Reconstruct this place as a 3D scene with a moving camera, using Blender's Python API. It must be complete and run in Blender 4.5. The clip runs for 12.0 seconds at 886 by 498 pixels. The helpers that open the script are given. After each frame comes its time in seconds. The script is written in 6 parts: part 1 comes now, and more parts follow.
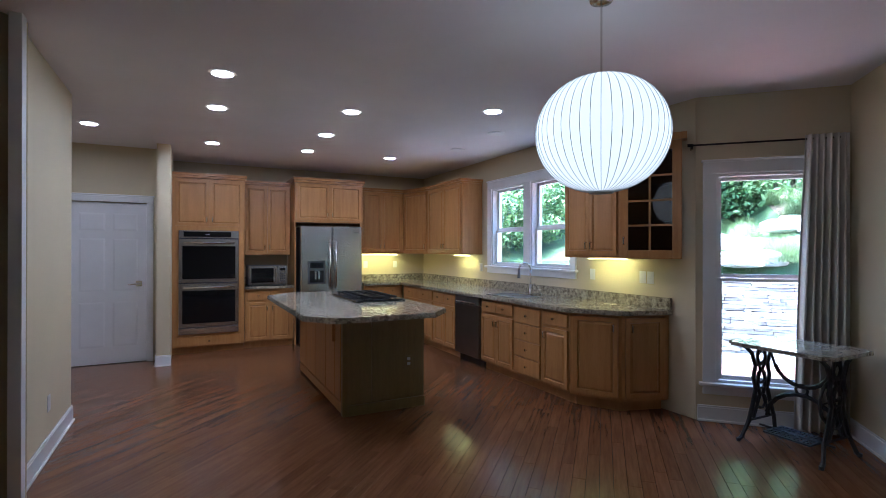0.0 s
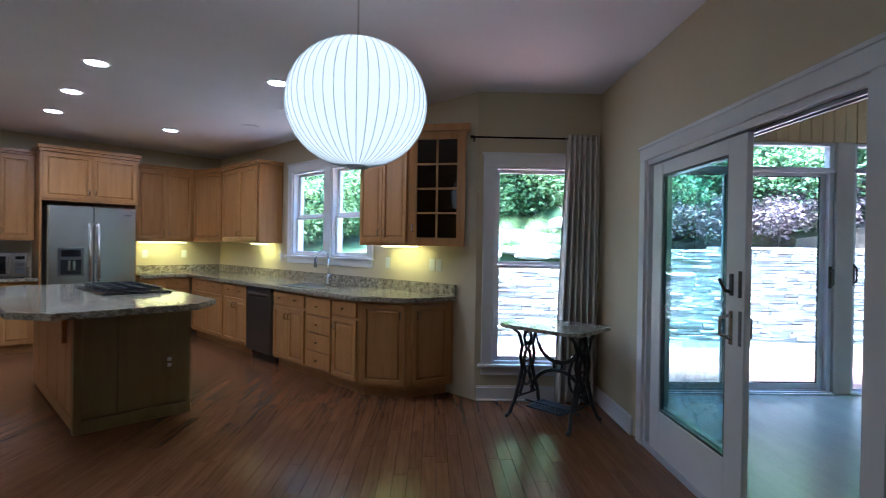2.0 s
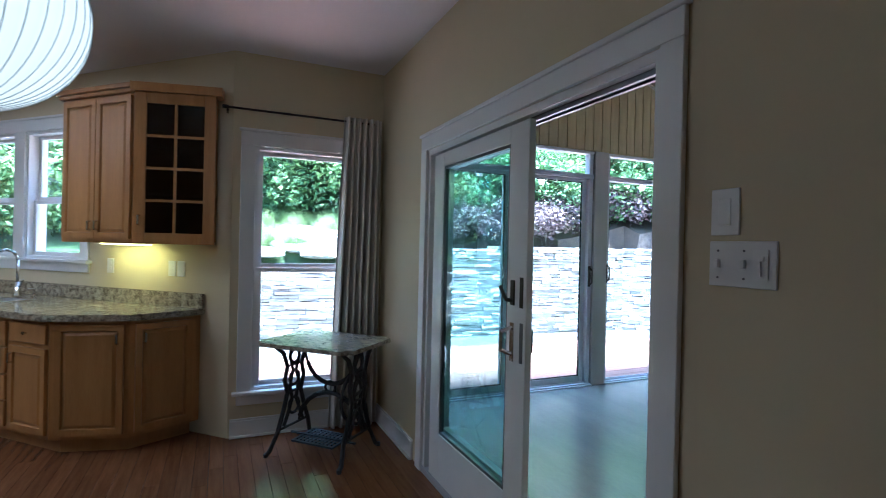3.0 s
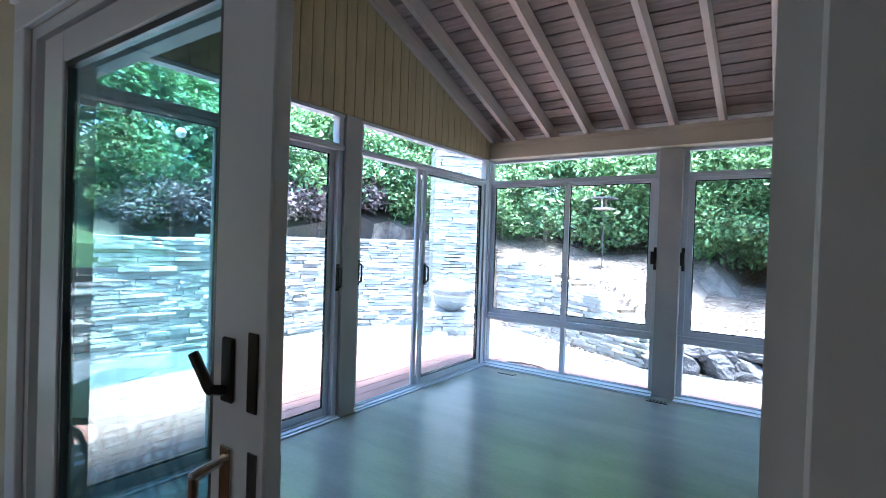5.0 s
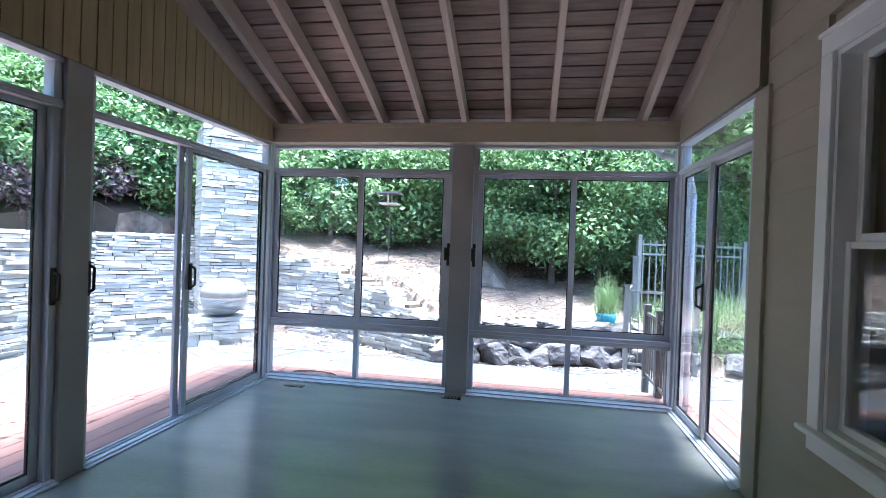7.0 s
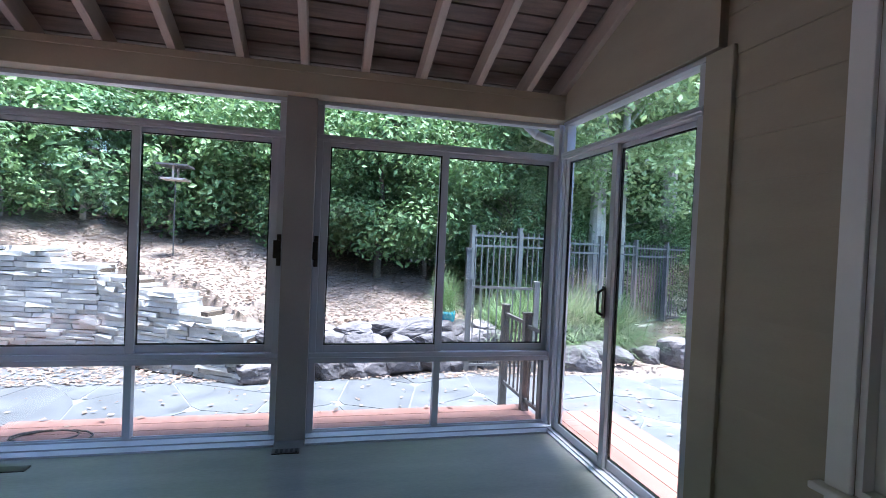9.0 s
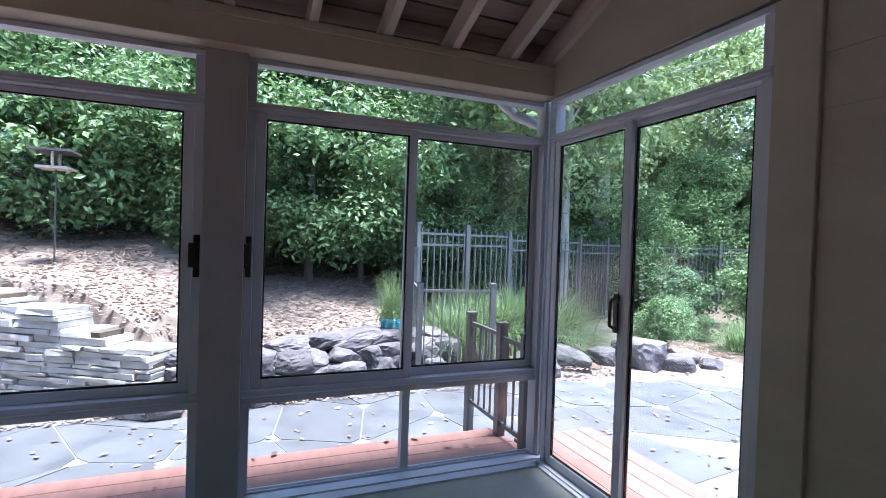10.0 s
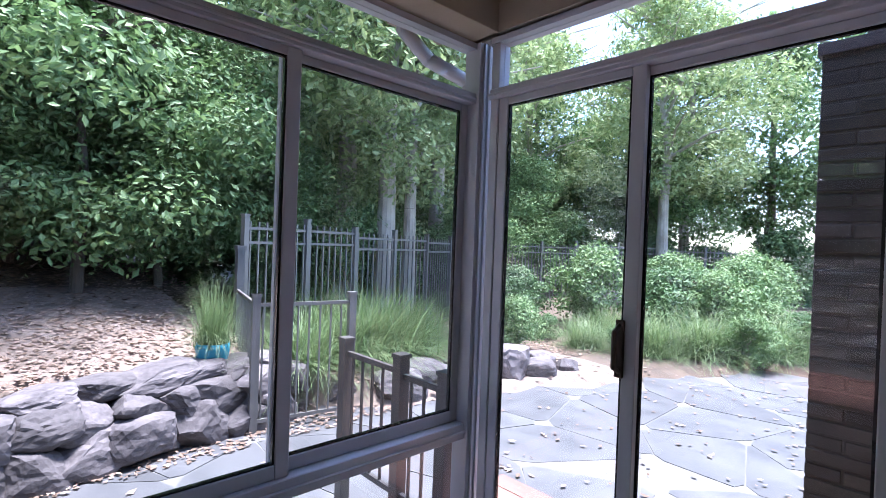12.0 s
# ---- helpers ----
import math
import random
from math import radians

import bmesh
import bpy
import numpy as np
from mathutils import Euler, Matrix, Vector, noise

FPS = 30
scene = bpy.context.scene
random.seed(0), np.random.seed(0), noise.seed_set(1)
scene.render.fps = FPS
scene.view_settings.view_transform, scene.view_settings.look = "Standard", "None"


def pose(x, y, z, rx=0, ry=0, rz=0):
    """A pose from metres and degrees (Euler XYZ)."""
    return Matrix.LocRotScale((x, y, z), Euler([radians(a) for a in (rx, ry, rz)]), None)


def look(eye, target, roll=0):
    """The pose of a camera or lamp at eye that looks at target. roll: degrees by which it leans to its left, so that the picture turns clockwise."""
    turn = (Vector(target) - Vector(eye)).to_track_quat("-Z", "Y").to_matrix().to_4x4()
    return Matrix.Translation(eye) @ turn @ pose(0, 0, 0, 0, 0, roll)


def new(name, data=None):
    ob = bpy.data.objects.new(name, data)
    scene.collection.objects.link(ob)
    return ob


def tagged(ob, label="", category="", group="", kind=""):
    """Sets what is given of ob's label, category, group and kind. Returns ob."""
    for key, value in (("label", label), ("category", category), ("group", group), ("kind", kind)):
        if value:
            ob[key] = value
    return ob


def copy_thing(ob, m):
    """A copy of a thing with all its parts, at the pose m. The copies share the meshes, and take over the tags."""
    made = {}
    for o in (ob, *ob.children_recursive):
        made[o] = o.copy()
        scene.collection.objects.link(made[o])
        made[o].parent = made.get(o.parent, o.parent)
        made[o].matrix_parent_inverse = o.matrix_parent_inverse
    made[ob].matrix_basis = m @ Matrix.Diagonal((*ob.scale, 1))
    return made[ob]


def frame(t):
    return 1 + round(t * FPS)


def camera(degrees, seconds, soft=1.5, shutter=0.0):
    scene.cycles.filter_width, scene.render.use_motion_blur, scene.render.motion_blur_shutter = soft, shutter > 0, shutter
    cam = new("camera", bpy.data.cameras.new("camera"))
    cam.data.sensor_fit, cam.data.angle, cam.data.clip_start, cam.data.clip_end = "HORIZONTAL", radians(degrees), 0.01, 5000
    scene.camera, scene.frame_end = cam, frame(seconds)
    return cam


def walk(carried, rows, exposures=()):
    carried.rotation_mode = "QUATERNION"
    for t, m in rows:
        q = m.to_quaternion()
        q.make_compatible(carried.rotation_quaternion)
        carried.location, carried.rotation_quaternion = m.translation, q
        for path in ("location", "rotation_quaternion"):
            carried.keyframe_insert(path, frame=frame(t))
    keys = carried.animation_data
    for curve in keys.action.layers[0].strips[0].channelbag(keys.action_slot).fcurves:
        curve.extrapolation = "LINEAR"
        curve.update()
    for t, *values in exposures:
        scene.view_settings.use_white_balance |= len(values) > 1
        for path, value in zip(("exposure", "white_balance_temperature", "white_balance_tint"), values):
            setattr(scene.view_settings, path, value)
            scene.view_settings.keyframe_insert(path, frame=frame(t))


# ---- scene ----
cam = camera(83.4, 12.0, soft=0.8, shutter=0.12)
PATH = [
    (0, (0.226, 0.111, 1.446), (-0.388, 2.014, 1.449), 0.1),
    (0.5, (0.331, 0.157, 1.445), (-0.377, 2.028, 1.445), 0.2),
    (1, (0.391, 0.195, 1.421), (-0.308, 2.069, 1.417), 0.3),
    (1.5, (0.473, 0.237, 1.417), (0.046, 2.191, 1.401), 0.4),
    (2, (0.581, 0.399, 1.369), (0.625, 2.398, 1.358), 0.9),
    (2.5, (0.708, 0.673, 1.379), (1.176, 2.617, 1.373), 1.1),
    (3, (0.91, 0.993, 1.39), (1.727, 2.819, 1.384), 1.3),
    (3.5, (1.088, 1.291, 1.383), (2.183, 2.964, 1.38), 1.5),
    (3.7, (1.143, 1.429, 1.389), (2.345, 3.028, 1.39), 1.7),
    (5.3, (1.674, 2.174, 1.434), (3.394, 3.194, 1.406), 1.9),
    (5.5, (1.717, 2.231, 1.44), (3.488, 3.16, 1.414), 1.9),
    (6, (1.819, 2.327, 1.455), (3.701, 3.005, 1.431), 1.9),
    (6.5, (1.882, 2.369, 1.45), (3.825, 2.844, 1.431), 2.0),
    (7, (1.949, 2.361, 1.434), (3.92, 2.698, 1.417), 2.0),
    (7.5, (2.101, 2.396, 1.417), (4.091, 2.595, 1.397), 2.1),
    (9.3, (3.283, 2.868, 1.463), (5.201, 2.302, 1.43), 2.2),
    (9.5, (3.431, 2.9, 1.463), (5.331, 2.276, 1.433), 1.9),
    (10, (3.794, 2.882, 1.461), (5.649, 2.133, 1.427), 1.9),
    (10.5, (4.125, 2.869, 1.459), (5.931, 2.012, 1.424), 1.8),
    (11, (4.492, 2.899, 1.454), (6.197, 1.854, 1.428), 1.9),
    (11.5, (4.764, 2.827, 1.443), (6.316, 1.566, 1.419), 2.1),
    (12, (4.979, 2.735, 1.458), (6.436, 1.366, 1.438), 2.1),
]
walk(cam, [(t, look(e, g, r)) for t, e, g, r in PATH],
     exposures=[(0, 4.45, 4950, 9), (1.5, 4.45, 4850, 6), (2.6, 4.45, 4850, 2), (3.7, 4.4, 4850, -1), (5.3, 3.85, 5050, -1), (6.5, 3.5, 5250, 3), (9.4, 2.68, 5450, 10), (12.0, 2.45, 5650, 19)])

# ---- light ----
world = bpy.data.worlds.new("sky")
scene.world = world
world.use_nodes = True
wn = world.node_tree.nodes
sky = wn.new("ShaderNodeTexSky")
sky.sky_type, sky.sun_disc = "NISHITA", False
sky.sun_elevation, sky.sun_rotation = radians(82.4), radians(211)
wn["Background"].inputs[1].default_value = 0.15
world.node_tree.links.new(sky.outputs[0], wn["Background"].inputs[0])
sun = new("sun", bpy.data.lights.new("sun", "SUN"))
sun.data.energy, sun.data.angle, sun.data.color = 4.6, radians(14), (1, 0.97, 0.92)
sun.matrix_world = look((6, 2.6, 30), (8, 6, 0))


# ---- materials ----
def nodes_of(name):
    m = bpy.data.materials.new(name)
    m.use_nodes = True
    t = m.node_tree
    return m, t, t.nodes["Principled BSDF"]


def mat(name, a, b=None, rough=0.5, scale=6.0, fine=60.0, bump=0.1, metal=0.0, stretch=(1, 1, 1), emit=0.0, per=0.0, spec=0.5, wear=0.35):
    """Two colours mixed by a coarse and a fine noise, with relief; per: how far each piece differs from the next."""
    m, t, p = nodes_of(name)
    n, l = t.nodes, t.links
    b = b or tuple(c * 0.8 for c in a)
    tc, mp = n.new("ShaderNodeTexCoord"), n.new("ShaderNodeMapping")
    mp.inputs["Scale"].default_value = stretch
    l.new(tc.outputs["Object"], mp.inputs["Vector"])
    info = n.new("ShaderNodeObjectInfo")
    add = n.new("ShaderNodeVectorMath")
    add.operation = "ADD"
    mul = n.new("ShaderNodeMath")
    mul.operation, mul.inputs[1].default_value = "MULTIPLY", 37.0
    l.new(info.outputs["Random"], mul.inputs[0])
    l.new(mp.outputs[0], add.inputs[0])
    l.new(mul.outputs[0], add.inputs[1])
    big, small = n.new("ShaderNodeTexNoise"), n.new("ShaderNodeTexNoise")
    big.inputs["Scale"].default_value, small.inputs["Scale"].default_value = scale, fine
    big.inputs["Detail"].default_value, small.inputs["Detail"].default_value = 4, 3
    l.new(add.outputs[0], big.inputs["Vector"])
    l.new(add.outputs[0], small.inputs["Vector"])
    mix = n.new("ShaderNodeMath")
    mix.operation = "ADD"
    half = n.new("ShaderNodeMath")
    half.operation, half.inputs[1].default_value = "MULTIPLY_ADD", wear
    half.inputs[2].default_value = -wear / 2
    l.new(small.outputs["Fac"], half.inputs[0])
    l.new(big.outputs["Fac"], mix.inputs[0])
    l.new(half.outputs[0], mix.inputs[1])
    ramp = n.new("ShaderNodeValToRGB")
    ramp.color_ramp.elements[0].position, ramp.color_ramp.elements[1].position = 0.3, 0.7
    ramp.color_ramp.elements[0].color, ramp.color_ramp.elements[1].color = (*b, 1), (*a, 1)
    l.new(mix.outputs[0], ramp.inputs[0])
    out = ramp.outputs[0]
    if per:
        geo = n.new("ShaderNodeNewGeometry")
        s = n.new("ShaderNodeMath")
        s.operation = "ADD"
        l.new(geo.outputs["Random Per Island"], s.inputs[0])
        l.new(info.outputs["Random"], s.inputs[1])
        fr = n.new("ShaderNodeMath")
        fr.operation = "FRACT"
        l.new(s.outputs[0], fr.inputs[0])
        mr = n.new("ShaderNodeMapRange")
        mr.inputs[3].default_value, mr.inputs[4].default_value = 1 - per, 1 + per
        l.new(fr.outputs[0], mr.inputs[0])
        hsv = n.new("ShaderNodeHueSaturation")
        l.new(mr.outputs[0], hsv.inputs["Value"])
        l.new(out, hsv.inputs["Color"])
        out = hsv.outputs[0]
    l.new(out, p.inputs["Base Color"])
    rr = n.new("ShaderNodeMapRange")
    rr.inputs[3].default_value, rr.inputs[4].default_value = max(0.02, rough * 0.8), min(1, rough * 1.2)
    l.new(big.outputs["Fac"], rr.inputs[0])
    l.new(rr.outputs[0], p.inputs["Roughness"])
    p.inputs["Metallic"].default_value = metal
    p.inputs["Specular IOR Level"].default_value = spec
    if bump:
        bp = n.new("ShaderNodeBump")
        bp.inputs["Strength"].default_value, bp.inputs["Distance"].default_value = bump, 0.01
        l.new(mix.outputs[0], bp.inputs["Height"])
        l.new(bp.outputs[0], p.inputs["Normal"])
    if emit:
        l.new(out, p.inputs["Emission Color"])
        p.inputs["Emission Strength"].default_value = emit
    return m


def glow(name, colour, strength):
    m, t, p = nodes_of(name)
    p.inputs["Base Color"].default_value = (0.8, 0.8, 0.8, 1)
    p.inputs["Emission Color"].default_value = (*colour, 1)
    p.inputs["Emission Strength"].default_value = strength
    return m


def glass(name, tint=(1, 1, 1), gloss=1.0):
    """A thin pane: clear, with a mirror sheen that grows to grazing angles."""
    m = bpy.data.materials.new(name)
    m.use_nodes = True
    t = m.node_tree
    t.nodes.remove(t.nodes["Principled BSDF"])
    tr, gl, mx, fr = (t.nodes.new(k) for k in ("ShaderNodeBsdfTransparent", "ShaderNodeBsdfGlossy", "ShaderNodeMixShader", "ShaderNodeLayerWeight"))
    pw, ma = t.nodes.new("ShaderNodeMath"), t.nodes.new("ShaderNodeMath")
    pw.operation, pw.inputs[1].default_value = "POWER", 5.0
    ma.operation, ma.inputs[1].default_value, ma.inputs[2].default_value = "MULTIPLY_ADD", 0.9, 0.03
    tr.inputs[0].default_value = (*tint, 1)
    gl.inputs["Roughness"].default_value = 0.01
    gl.inputs["Color"].default_value = (gloss, gloss, gloss, 1)
    t.links.new(fr.outputs["Facing"], pw.inputs[0])
    t.links.new(pw.outputs[0], ma.inputs[0])
    t.links.new(ma.outputs[0], mx.inputs[0])
    t.links.new(tr.outputs[0], mx.inputs[1])
    t.links.new(gl.outputs[0], mx.inputs[2])
    t.links.new(mx.outputs[0], t.nodes["Material Output"].inputs[0])
    return m


def leafy(name, a, b, rough=0.6):
    """Leaves: two greens by leaf, a little light let through."""
    m, t, p = nodes_of(name)
    n, l = t.nodes, t.links
    geo, ramp = n.new("ShaderNodeNewGeometry"), n.new("ShaderNodeValToRGB")
    e = ramp.color_ramp.elements
    e[0].color, e[1].color = (*b, 1), (*a, 1)
    l.new(geo.outputs["Random Per Island"], ramp.inputs[0])
    l.new(ramp.outputs[0], p.inputs["Base Color"])
    p.inputs["Roughness"].default_value = rough
    tl, mx = n.new("ShaderNodeBsdfTranslucent"), n.new("ShaderNodeMixShader")
    l.new(ramp.outputs[0], tl.inputs[0])
    mx.inputs[0].default_value = 0.35
    l.new(p.outputs[0], mx.inputs[1])
    l.new(tl.outputs[0], mx.inputs[2])
    l.new(mx.outputs[0], n["Material Output"].inputs[0])
    return m


M_WALL = mat("cream_paint", (0.62, 0.53, 0.35), (0.58, 0.49, 0.32), 0.7, 1.5, 220, 0.04, wear=0.1)
M_CEIL = mat("white_ceiling_paint", (0.8, 0.765, 0.775), (0.76, 0.725, 0.735), 0.8, 2, 200, 0.05, wear=0.1)
M_TRIM = mat("white_gloss_paint", (0.78, 0.77, 0.76), (0.73, 0.72, 0.71), 0.35, 3, 90, 0.03, wear=0.1)
M_OAK = mat("oiled_oak_plank", (0.21, 0.09, 0.038), (0.145, 0.058, 0.025), 0.2, 3, 26, 0.06, stretch=(14, 1, 14), per=0.15, wear=0.5)
M_MAPLE = mat("honey_maple", (0.47, 0.235, 0.075), (0.38, 0.175, 0.05), 0.36, 2.0, 24, 0.03, stretch=(9, 9, 0.8), per=0.06, wear=0.5)
M_OLIVE = mat("olive_maple", (0.25, 0.165, 0.06), (0.2, 0.13, 0.045), 0.4, 2.0, 24, 0.03, stretch=(9, 9, 0.8), wear=0.5)
M_GRANITE = mat("speckled_granite", (0.52, 0.46, 0.34), (0.12, 0.095, 0.065), 0.12, 28, 130, 0.0, wear=0.9)
M_STEEL = mat("brushed_steel", (0.66, 0.655, 0.65), (0.6, 0.595, 0.59), 0.25, 3, 90, 0.0, metal=1.0)
M_STEELD = mat("dark_steel", (0.2, 0.2, 0.21), (0.17, 0.17, 0.18), 0.32, 3, 90, 0.0, metal=1.0)
M_CHROME = mat("satin_nickel", (0.68, 0.66, 0.62), (0.6, 0.58, 0.55), 0.2, 5, 90, 0.0, metal=1.0)
M_BLACK = mat("black_enamel", (0.012, 0.012, 0.013), (0.02, 0.02, 0.021), 0.25, 5, 60, 0.03)
M_OVENGLASS = mat("black_oven_glass", (0.006, 0.006, 0.007), (0.008, 0.008, 0.009), 0.06, 3, 40, 0.0)
M_IRON = mat("black_cast_iron", (0.012, 0.012, 0.014), (0.02, 0.02, 0.023), 0.5, 12, 120, 0.25)
M_DARK = mat("dark_void", (0.02, 0.018, 0.016), (0.03, 0.026, 0.022), 0.8, 5, 60, 0.0)
M_CURTAIN = mat("linen_curtain", (0.72, 0.69, 0.63), (0.64, 0.61, 0.55), 0.85, 6, 320, 0.12, stretch=(3, 3, 1))
M_PLASTIC = mat("white_plastic", (0.76, 0.75, 0.74), (0.72, 0.71, 0.7), 0.4, 4, 80, 0.0, wear=0.05)
M_GLASS = glass("clear_glass")
M_GLASSBLUE = glass("coated_green_glass", (0.66, 0.83, 0.84))
# tint darkened to stand for the shade inside the glazed cabinet
M_GLASS_SHADE = glass("shade_tinted_glass", (0.42, 0.4, 0.38))
M_SHADE = glow("lit_fabric_shade", (1.0, 0.98, 0.9), 0.047)
M_RIBSHADE = mat("shade_wire", (0.42, 0.45, 0.46), (0.36, 0.39, 0.4), 0.6, 5, 60, 0.0)
M_LED = glow("recessed_lamp", (0.98, 0.95, 1.0), 7.4)
M_WARM = glow("undercabinet_lamp", (1.0, 0.9, 0.3), 2.4)
M_ALU = mat("white_aluminium", (0.5, 0.5, 0.54), (0.44, 0.44, 0.48), 0.38, 3, 80, 0.04, wear=0.2)
M_POST = mat("taupe_post_paint", (0.33, 0.3, 0.28), (0.28, 0.255, 0.24), 0.55, 3, 120, 0.08)
M_SIDING = mat("cream_siding", (0.38, 0.33, 0.245), (0.335, 0.29, 0.215), 0.6, 2, 60, 0.12, stretch=(1, 1, 4))
M_BATTEN = mat("tan_batten_siding", (0.37, 0.285, 0.155), (0.3, 0.228, 0.12), 0.6, 3, 50, 0.15, stretch=(8, 8, 1))
M_BEAM = mat("cream_beam_paint", (0.44, 0.365, 0.265), (0.39, 0.32, 0.235), 0.6, 2, 70, 0.1)
M_RAFTER = mat("pale_rafter", (0.5, 0.41, 0.34), (0.42, 0.34, 0.28), 0.65, 3, 50, 0.2, stretch=(1, 9, 9))
M_DECKING = mat("roof_boards", (0.31, 0.23, 0.19), (0.19, 0.14, 0.115), 0.7, 4, 50, 0.25, stretch=(9, 1, 9), per=0.2)
M_VINYL = mat("grey_green_vinyl", (0.27, 0.263, 0.228), (0.2, 0.197, 0.175), 0.2, 1.5, 40, 0.02, stretch=(3, 0.7, 1), wear=0.4)
M_BRONZE = mat("bronze_handle", (0.03, 0.024, 0.018), (0.05, 0.04, 0.03), 0.35, 8, 60, 0.05, metal=0.6)
M_FLAG = mat("bluestone_flag", (0.078, 0.08, 0.085), (0.05, 0.052, 0.056), 0.6, 3, 45, 0.25, per=0.16)
M_MORTAR = mat("pale_mortar", (0.13, 0.128, 0.124), (0.095, 0.094, 0.09), 0.9, 5, 80, 0.3)
M_REDDECK = mat("red_stained_board", (0.24, 0.12, 0.095), (0.175, 0.085, 0.067), 0.6, 3, 40, 0.15, stretch=(1, 8, 8), per=0.12)
M_STONE = mat("stacked_fieldstone", (0.5, 0.475, 0.44), (0.34, 0.325, 0.3), 0.85, 5, 50, 0.5, per=0.12)
M_BOULDER = mat("grey_boulder", (0.13, 0.115, 0.118), (0.045, 0.039, 0.042), 0.85, 5, 40, 0.9, per=0.3)
M_LITTER = mat("leaf_litter_earth", (0.22, 0.17, 0.14), (0.09, 0.068, 0.052), 0.95, 7, 50, 0.8)
M_EARTH = mat("dark_earth", (0.09, 0.065, 0.045), (0.05, 0.036, 0.025), 0.95, 3, 40, 0.6)
M_GRASS = mat("lawn_green", (0.05, 0.095, 0.03), (0.025, 0.055, 0.016), 0.8, 3, 60, 0.6)
M_DEAD = leafy("fallen_leaf", (0.36, 0.27, 0.22), (0.15, 0.1, 0.07), 0.7)
M_LEAF = leafy("green_leaf", (0.2, 0.3, 0.12), (0.065, 0.135, 0.045))
M_LEAF_D = leafy("deep_green_leaf", (0.14, 0.24, 0.1), (0.04, 0.09, 0.035))
M_LEAF_Y = leafy("yellow_green_leaf", (0.38, 0.46, 0.22), (0.17, 0.25, 0.1))
M_PURPLE = leafy("purple_grey_leaf", (0.17, 0.12, 0.13), (0.05, 0.04, 0.045))
M_BLADE = leafy("grass_blade", (0.2, 0.27, 0.12), (0.07, 0.13, 0.045))
M_BARK = mat("grey_bark", (0.26, 0.235, 0.2), (0.12, 0.105, 0.085), 0.9, 4, 26, 0.8, stretch=(3, 3, 0.6))
M_DARKBARK = mat("dark_twig_bark", (0.09, 0.075, 0.06), (0.05, 0.04, 0.032), 0.9, 5, 40, 0.5)
M_PALEBARK = mat("pale_smooth_bark", (0.42, 0.39, 0.34), (0.24, 0.22, 0.19), 0.8, 3, 22, 0.4, stretch=(2, 2, 0.8))
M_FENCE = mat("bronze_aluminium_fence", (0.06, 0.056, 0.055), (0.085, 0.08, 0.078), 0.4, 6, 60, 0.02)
# lighter copy of the fence metal, with sunlight put into its colour
M_FENCE_LIT = mat("aluminium_fence_sunlit", (0.14, 0.135, 0.13), (0.1, 0.098, 0.095), 0.4, 6, 60, 0.02)
M_POT = mat("turquoise_glaze", (0.03, 0.3, 0.42), (0.02, 0.2, 0.3), 0.12, 6, 50, 0.03)
M_GRILL = mat("grey_grill_cover", (0.2, 0.22, 0.24), (0.13, 0.145, 0.16), 0.6, 5, 60, 0.2)
M_ROOF = mat("grey_shingle", (0.13, 0.12, 0.12), (0.08, 0.075, 0.075), 0.9, 6, 60, 0.4)
M_BRICKD = mat("brown_brick", (0.075, 0.07, 0.062), (0.04, 0.037, 0.033), 0.85, 6, 70, 0.5, per=0.3)


# ---- mesh helpers ----
def box(bm, x0, y0, z0, x1, y1, z1, bev=0.0):
    """A box between two corners, with chamfered edges where bev is given."""
    m = Matrix.Translation(((x0 + x1) / 2, (y0 + y1) / 2, (z0 + z1) / 2)) @ Matrix.Diagonal((abs(x1 - x0), abs(y1 - y0), abs(z1 - z0), 1))
    r = bmesh.ops.create_cube(bm, size=1, matrix=m)
    if bev:
        edges = list({e for v in r["verts"] for e in v.link_edges})
        bmesh.ops.bevel(bm, geom=edges, offset=bev, segments=1, affect="EDGES", profile=0.5)
    return bm


def boxes(*items, bev=0.0):
    bm = bmesh.new()
    for b in items:
        box(bm, *b, bev=bev)
    return bm


def cyl(bm, p, q, r, r2=None, n=14):
    """A capped cylinder or cone from p to q."""
    p, q = Vector(p), Vector(q)
    d = q - p
    m = Matrix.Translation((p + q) / 2) @ d.to_track_quat("Z", "Y").to_matrix().to_4x4()
    bmesh.ops.create_cone(bm, cap_ends=True, segments=n, radius1=r, radius2=r if r2 is None else r2, depth=d.length, matrix=m)
    return bm


def tube(bm, pts, r, n=8):
    """A round bar along points."""
    for a, b in zip(pts, pts[1:]):
        cyl(bm, a, b, r, n=n)
    for p in pts[1:-1]:
        bmesh.ops.create_uvsphere(bm, u_segments=n, v_segments=5, radius=r, matrix=Matrix.Translation(p))
    return bm


def lathe(bm, profile, n=24, centre=(0, 0, 0)):
    """A turned shape from (radius, height) pairs."""
    rings = []
    for r, z in profile:
        rings.append([bm.verts.new((centre[0] + r * math.cos(2 * math.pi * i / n), centre[1] + r * math.sin(2 * math.pi * i / n), centre[2] + z)) for i in range(n)])
    for a, b in zip(rings, rings[1:]):
        for i in range(n):
            bm.faces.new((a[i], a[(i + 1) % n], b[(i + 1) % n], b[i]))
    bm.faces.new(list(reversed(rings[0])))
    bm.faces.new(rings[-1])
    return bm


def prism(bm, pts, z0, z1):
    """An upright prism on a polygon, given anticlockwise."""
    a = [bm.verts.new((x, y, z0)) for x, y in pts]
    b = [bm.verts.new((x, y, z1)) for x, y in pts]
    bm.faces.new(list(reversed(a)))
    bm.faces.new(b)
    for i in range(len(pts)):
        j = (i + 1) % len(pts)
        bm.faces.new((a[i], a[j], b[j], b[i]))
    return bm


